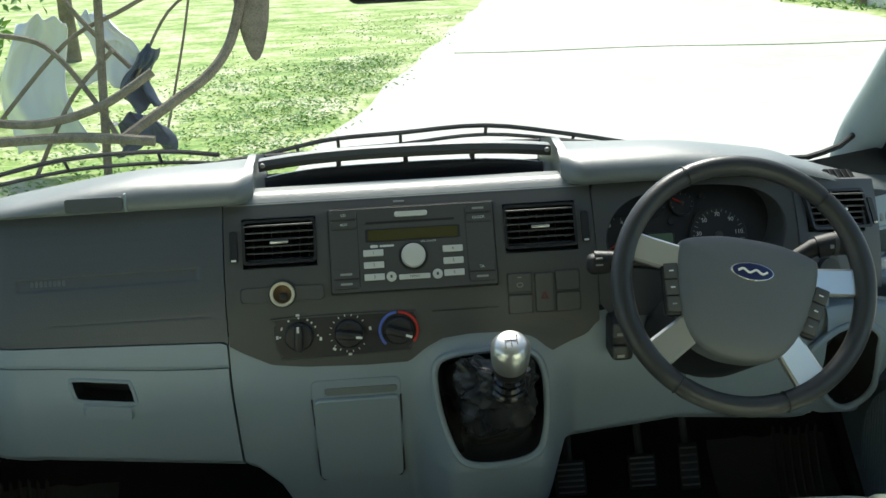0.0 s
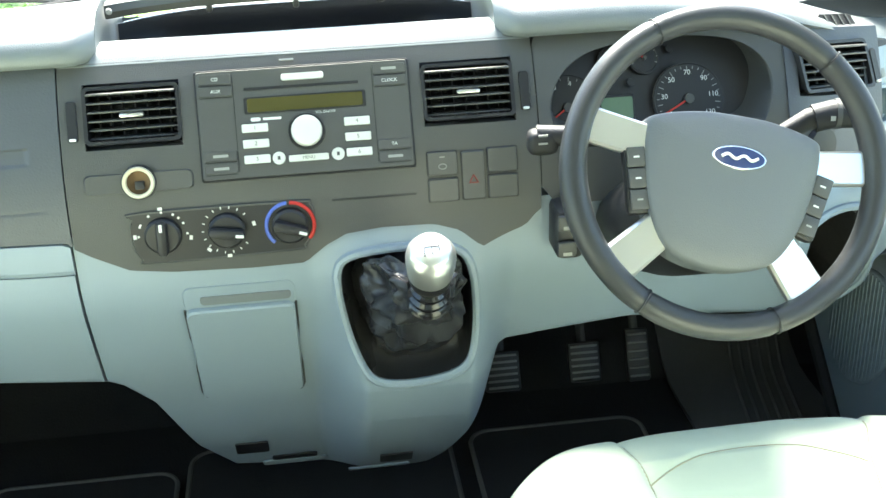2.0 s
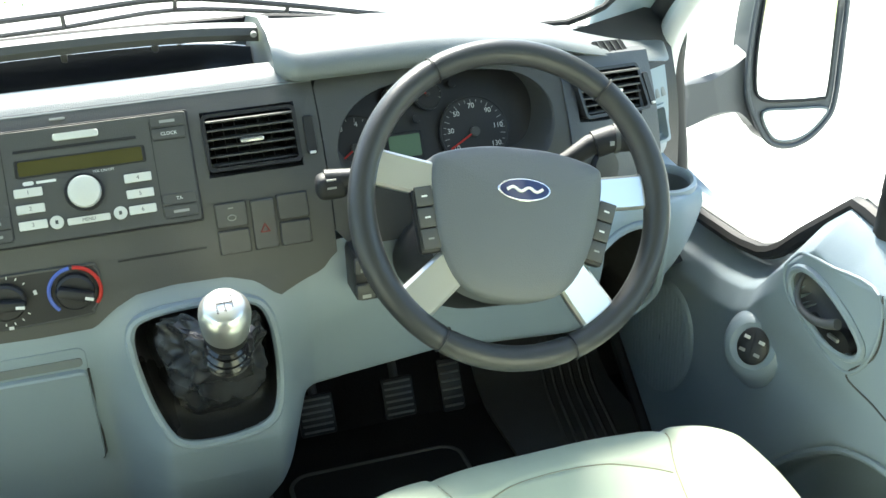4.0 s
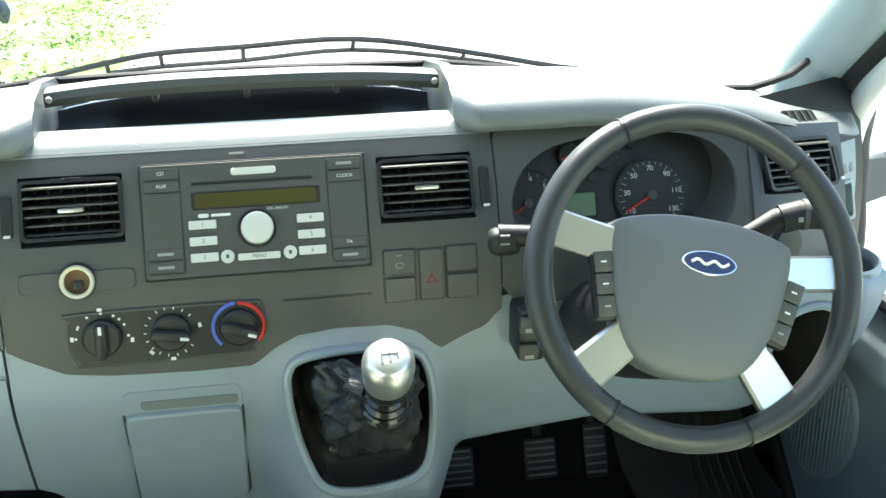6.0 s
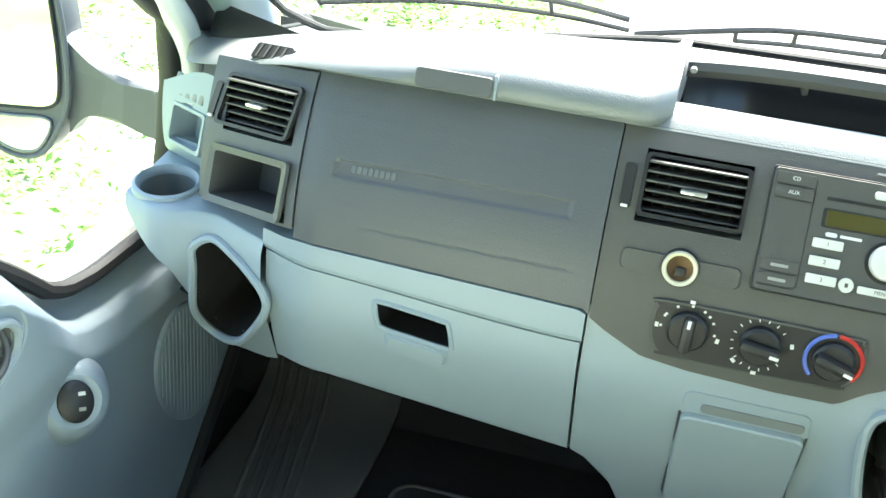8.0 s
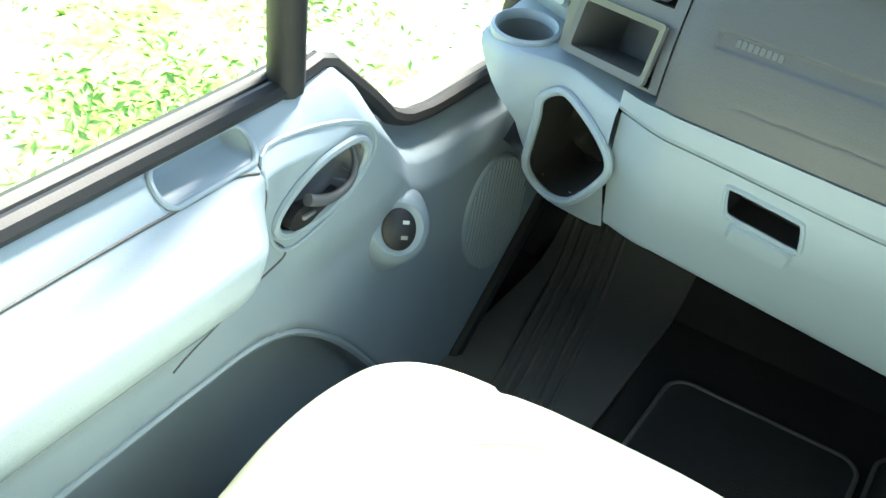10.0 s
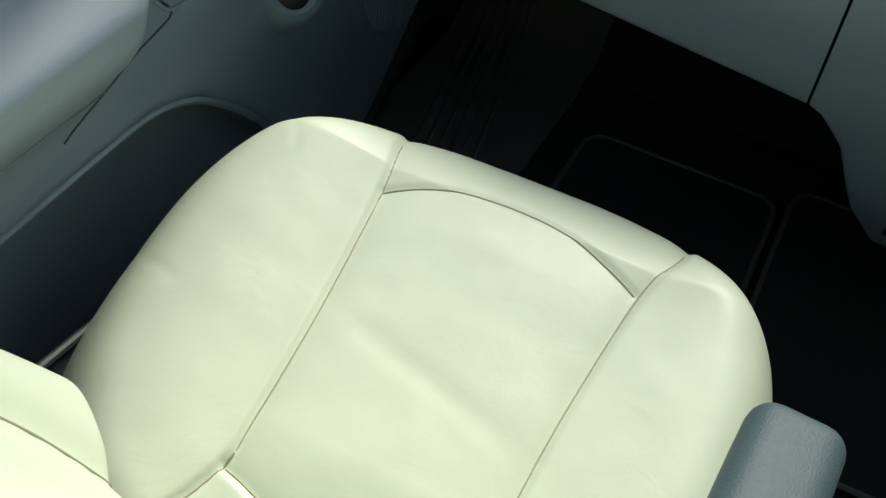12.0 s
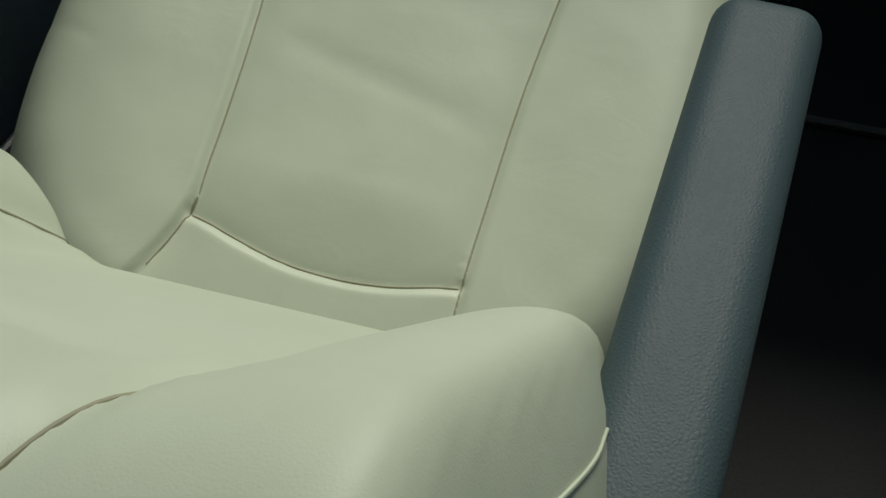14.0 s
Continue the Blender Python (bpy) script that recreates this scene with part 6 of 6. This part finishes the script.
# ---- wipers and roof mirror ----
for pts, lab in (([(-0.30, 0.838), (-0.177, 0.865), (-0.107, 0.876), (0.0, 0.880), (0.146, 0.886), (0.298, 0.860), (0.431, 0.832), (0.56, 0.815)], "long black wiper resting on the windscreen"),
                 ([(-0.86, 0.83), (-0.70, 0.850), (-0.553, 0.876), (-0.405, 0.876), (-0.308, 0.860)], "black wiper resting low on the windscreen")):
    t = thing("wiper", lab, "wiper", "windscreen wipers")

    def on_glass(x, z, d=0.0):
        return (x, 1.925 - 0.14 * (x / 0.86) ** 2 - 0.85 * (z - 0.84) + d, z + 0.011)
    pp = [on_glass(x, z) for x, z in pts]
    part("arm", tube([tuple(v) for v in spline3(pp)], 0.0042, 6), BLACK, t)
    bl = [on_glass(x, z - 0.018 - 0.006 * math.sin(i), 0.004) for i, (x, z) in enumerate(pts[1:])]
    part("blade", tube([tuple(v) for v in spline3(bl)], 0.0036, 6), BLACK, t, "black rubber blade")
    for i in range(1, len(pts) - 1):
        part("yoke", tube([pp[i], bl[i - 1]], 0.003, 6), BLACK, t)
mi = thing("roof_mirror", "black inside mirror hanging from the windscreen", "mirror")
part("housing", box((0.03, 1.45, 1.165), (0.20, 0.035, 0.062), 0.016, None, 4), BLACK, mi)
part("glass", box((0.03, 1.431, 1.165), (0.18, 0.002, 0.046), 0.0008), MIRROR, mi, "mirror glass")
part("stem", tube([(0.03, 1.46, 1.18), (0.03, 1.47, 1.26), (0.03, 1.50, 1.33)], 0.012, 10), BLACK, mi)

# ---- outside ----
GZ = -0.55
CONCRETE = ground_mat("pale_concrete", (0.42, 0.41, 0.38), (0.48, 0.47, 0.44), (0.52, 0.51, 0.48), 0.7)
TURF = ground_mat("mossy_turf", (0.13, 0.25, 0.04), (0.31, 0.39, 0.12), (0.55, 0.53, 0.40), 1.3, 0.9, 1.0)
WALLP = ground_mat("white_render", (0.62, 0.63, 0.62), (0.68, 0.69, 0.67), (0.74, 0.74, 0.72), 0.9, 0.9, 0.2)
BARK = ground_mat("weathered_timber", (0.16, 0.13, 0.10), (0.24, 0.20, 0.15), (0.30, 0.25, 0.19), 9.0)
LEAF = mat("green_leaf", (0.19, 0.34, 0.08), 0.6, 0, 0.3, 60, 0.35, 2.0)
CLOTH = mat("white_sheeting", (0.80, 0.82, 0.83), 0.6, 0, 0.5, 40, 0.1, 3.0)
DARKSHEET = mat("dark_blue_sheeting", (0.05, 0.07, 0.11), 0.5, 0, 0.5, 40, 0.3, 4.0)

bm = bmesh.new()
add_grid(bm, lambda x, y: (x, y, GZ - 0.004), steps(-400, 400, 40), steps(-400, 400, 40))
solo("ground", bm, TURF, "mossy grass and bare earth", "ground", "structure")
bm = bmesh.new()


def drive(u, v):
    y = -40 + 92 * v
    left = -1.55 + 0.05 * math.sin(y * 1.7) + max(0, y - 4) * 0.175
    right = 8.6 + 0.1 * math.sin(y)
    return (left + (right - left) * u, y, GZ + 0.012)


add_grid(bm, drive, steps(0, 1, 8), steps(0, 1, 120))
thicken(bm, Vector((0, 0, -0.05)))
solo("road", bm, CONCRETE, "pale sunlit concrete yard", "yard", "structure")
for pts in (((1.2, 17.0), (2.2, 16.7), (4.0, 16.5), (6.0, 15.8), (8.4, 15.6)),):
    bm = tube([(x, y, GZ + 0.013) for x, y in spline(pts, 6)], 0.012, 5)
    solo("trim", bm, TURF, "mossy joint across the concrete", "joint", "structure")
bm = bmesh.new()
add_box(bm, (9.6, 22, GZ + 1.4), (0.25, 44, 2.8), 0.02)
solo("garden_wall", bm, WALLP, "white rendered boundary wall beside the yard", "wall", "structure")
bm = bmesh.new()
for i in range(5):
    add_box(bm, (9.44, 12 + 5 * i, GZ + 1.4), (0.14, 0.35, 2.8), 0.02)
solo("wall_pier", bm, BARK, "brown piers along the boundary wall", "wall pier", "structure")


def leaves(bm, rnd, c, spread, n, size, flat=0.5):
    for _ in range(n):
        p = Vector(c) + Vector((rnd.gauss(0, spread[0]), rnd.gauss(0, spread[1]), abs(rnd.gauss(0, spread[2]))))
        m = Matrix.Translation(p) @ Euler((rnd.uniform(-1, 1) * flat * 2, rnd.uniform(-1, 1) * flat * 2, rnd.uniform(0, 6.28))).to_matrix().to_4x4()
        k = size * rnd.uniform(0.5, 1.4)
        vs = [bm.verts.new(m @ Vector(q)) for q in ((0, -k, 0), (k * 0.45, 0, k * 0.15), (0, k, 0), (-k * 0.45, 0, k * 0.15))]
        bm.faces.new(vs)


rnd = random.Random(4)
bm = bmesh.new()
for _ in range(300):
    y = rnd.uniform(-1.5, 26)
    edge = -1.6 + max(0, y - 4) * 0.175
    x = edge - abs(rnd.gauss(0, 1.8)) + 0.05
    leaves(bm, rnd, (x, y, GZ), (0.14, 0.14, 0.04), 22, 0.018)
for _ in range(120):
    leaves(bm, rnd, (rnd.uniform(8.7, 9.4), rnd.uniform(8, 40), GZ), (0.12, 0.2, 0.06), 12, 0.05)
for _ in range(520):
    y = rnd.uniform(4.5, 17)
    x = -1.75 + max(0, y - 4) * 0.175 - abs(rnd.gauss(0, 1.5))
    leaves(bm, rnd, (x, y, GZ), (0.16, 0.16, 0.03), 26, 0.026, 0.35)
for c in ((-2.3, 2.9), (-2.0, 2.1), (-3.6, 4.3), (-2.6, 3.9), (-3.4, 2.9), (-2.9, 2.2), (-1.9, 3.2), (-2.45, 2.55), (-3.9, 3.3), (-4.4, 2.2), (-3.1, 1.5), (-1.75, 2.6), (-4.8, 3.9)):
    leaves(bm, rnd, (*c, GZ), (0.17, 0.17, 0.08), 300, 0.021)
tagged(finish("weeds", bm, LEAF, False), "low green weeds scattered over the verge", "weeds", "", "stuff")

# shrub and leaning timbers ahead on the verge
heap = thing("brush_heap", "leaning weathered poles and branches on the verge", "brush heap")
for pts, r in (([(-2.15, 9.0, -0.55), (-2.10, 9.0, 0.3), (-2.03, 9.0, 1.4)], 0.034), ([(-1.95, 8.8, -0.2), (-1.6, 8.9, 0.02), (-1.3, 9.0, 0.22), (-1.12, 9.1, 0.45), (-1.0, 9.1, 0.8)], 0.04),
               ([(-3.2, 8.9, 0.0), (-2.6, 8.8, -0.06), (-2.1, 8.8, 0.05), (-1.7, 8.9, 0.28)], 0.034), ([(-3.1, 8.7, -0.17), (-2.3, 8.7, -0.16), (-1.7, 8.7, -0.22)], 0.04),
               ([(-2.9, 9.1, 0.6), (-2.5, 9.0, 0.5), (-2.2, 9.0, 0.1), (-2.0, 9.0, -0.3)], 0.022), ([(-2.5, 9.1, 1.1), (-2.25, 9.1, 0.7), (-1.9, 9.1, 0.3)], 0.02),
               ([(-3.0, 9.2, -0.1), (-2.4, 9.2, 0.5), (-1.9, 9.2, 0.75), (-1.2, 9.2, 1.1)], 0.018), ([(-2.7, 9.0, -0.5), (-2.35, 9.0, 0.1), (-2.0, 9.0, 0.45)], 0.018),
               ([(-1.9, 9.3, 0.2), (-1.6, 9.3, 0.7), (-1.2, 9.3, 0.95)], 0.012), ([(-1.75, 9.3, -0.4), (-1.5, 9.3, 0.5), (-1.35, 9.3, 1.2)], 0.01)):
    part("pole", tube(spline(pts, 6), r, 8), BARK, heap)
bm = bmesh.new()
add_grid(bm, lambda u, v: (-0.93 + 0.17 * u * (1 - 0.3 * v), 9.1 + 0.04 * u * u, 1.25 - 0.95 * v + 0.30 * u * u * v * v), steps(-1, 1, 8), steps(0.3, 1, 6))
thicken(bm, Vector((0, 0.02, 0)))
part("sheet_flap", bm, BARK, heap, "brown hanging flap")


def sheet(name, c, w, h, material, label, sd):
    t = thing(name, label, "sheeting")
    bm = bmesh.new()

    def fn(u, v):
        a = noise.noise(Vector((u * 2.2, v * 2.0, sd))) * 0.16 + noise.noise(Vector((u * 6, v * 5, sd + 4))) * 0.05
        return (c[0] + w * (u - 0.5) * (0.75 + 0.5 * v) + 0.08 * math.sin(v * 5 + sd), c[1] + a + 0.1 * v, c[2] + h * (0.5 - v) - 0.12 * abs(u - 0.5) + a * 0.6)
    add_grid(bm, fn, steps(0, 1, 26), steps(0, 1, 26))
    thicken(bm, Vector((0, 0.012, 0)))
    part("sheet", bm, material, t, "", True, 180)


sheet("white_sheet", (-2.66, 9.3, 0.20), 0.52, 1.05, CLOTH, "white plastic sheeting draped over poles", 2.0)
sheet("white_sheet", (-2.12, 9.35, 0.45), 0.36, 0.55, CLOTH, "torn white plastic sheeting caught in branches", 5.0)
sheet("dark_sheet", (-1.86, 9.3, 0.22), 0.22, 0.5, DARKSHEET, "dark blue torn sheeting", 8.0)
sheet("dark_sheet", (-1.9, 9.1, -0.2), 0.4, 0.25, DARKSHEET, "dark blue crumpled sheeting on the ground", 11.0)


def tree(x, y, h, sd):
    t = thing("tree", "leafy green tree at the edge of the yard", "tree", "yard trees")
    r = random.Random(sd)
    tr = [(x + 0.1 * r.uniform(-1, 1) * i, y + 0.1 * r.uniform(-1, 1) * i, GZ + h * 0.2 * i) for i in range(5)]
    bm = tube(tr, lambda u: 0.14 * (1 - 0.75 * u), 10)
    ends = []
    for k in range(9):
        b = Vector(tr[r.randrange(1, 5)])
        e = b + Vector((r.uniform(-1, 1), r.uniform(-1, 1), r.uniform(0.1, 0.7))) * h * 0.28
        add_tube(bm, [b, b.lerp(e, 0.5) + Vector((0, 0, 0.1)), e], lambda u: 0.05 * (1 - 0.8 * u), 6)
        ends.append(e)
    part("trunk", bm, BARK, t)
    bm = bmesh.new()
    for e in ends:
        for _ in range(5):
            leaves(bm, r, e + Vector((r.gauss(0, 0.4), r.gauss(0, 0.4), r.gauss(0, 0.35))), (0.28, 0.28, 0.2), 60, 0.07, 1.0)
    part("crown", bm, LEAF, t, "green leaves")


for x, y, h, sd in ((-5.6, 13.5, 4.2, 1), (-7.2, 9.5, 4.6, 2), (-4.8, 19, 4.5, 3), (5.5, -17.5, 5, 4), (7.6, -18.5, 5.5, 5), (9.6, -17, 5.2, 6), (-5, -8, 5, 7), (12, -19, 5.5, 8), (3.4, -19, 5.2, 9)):
    tree(x, y, h, sd)
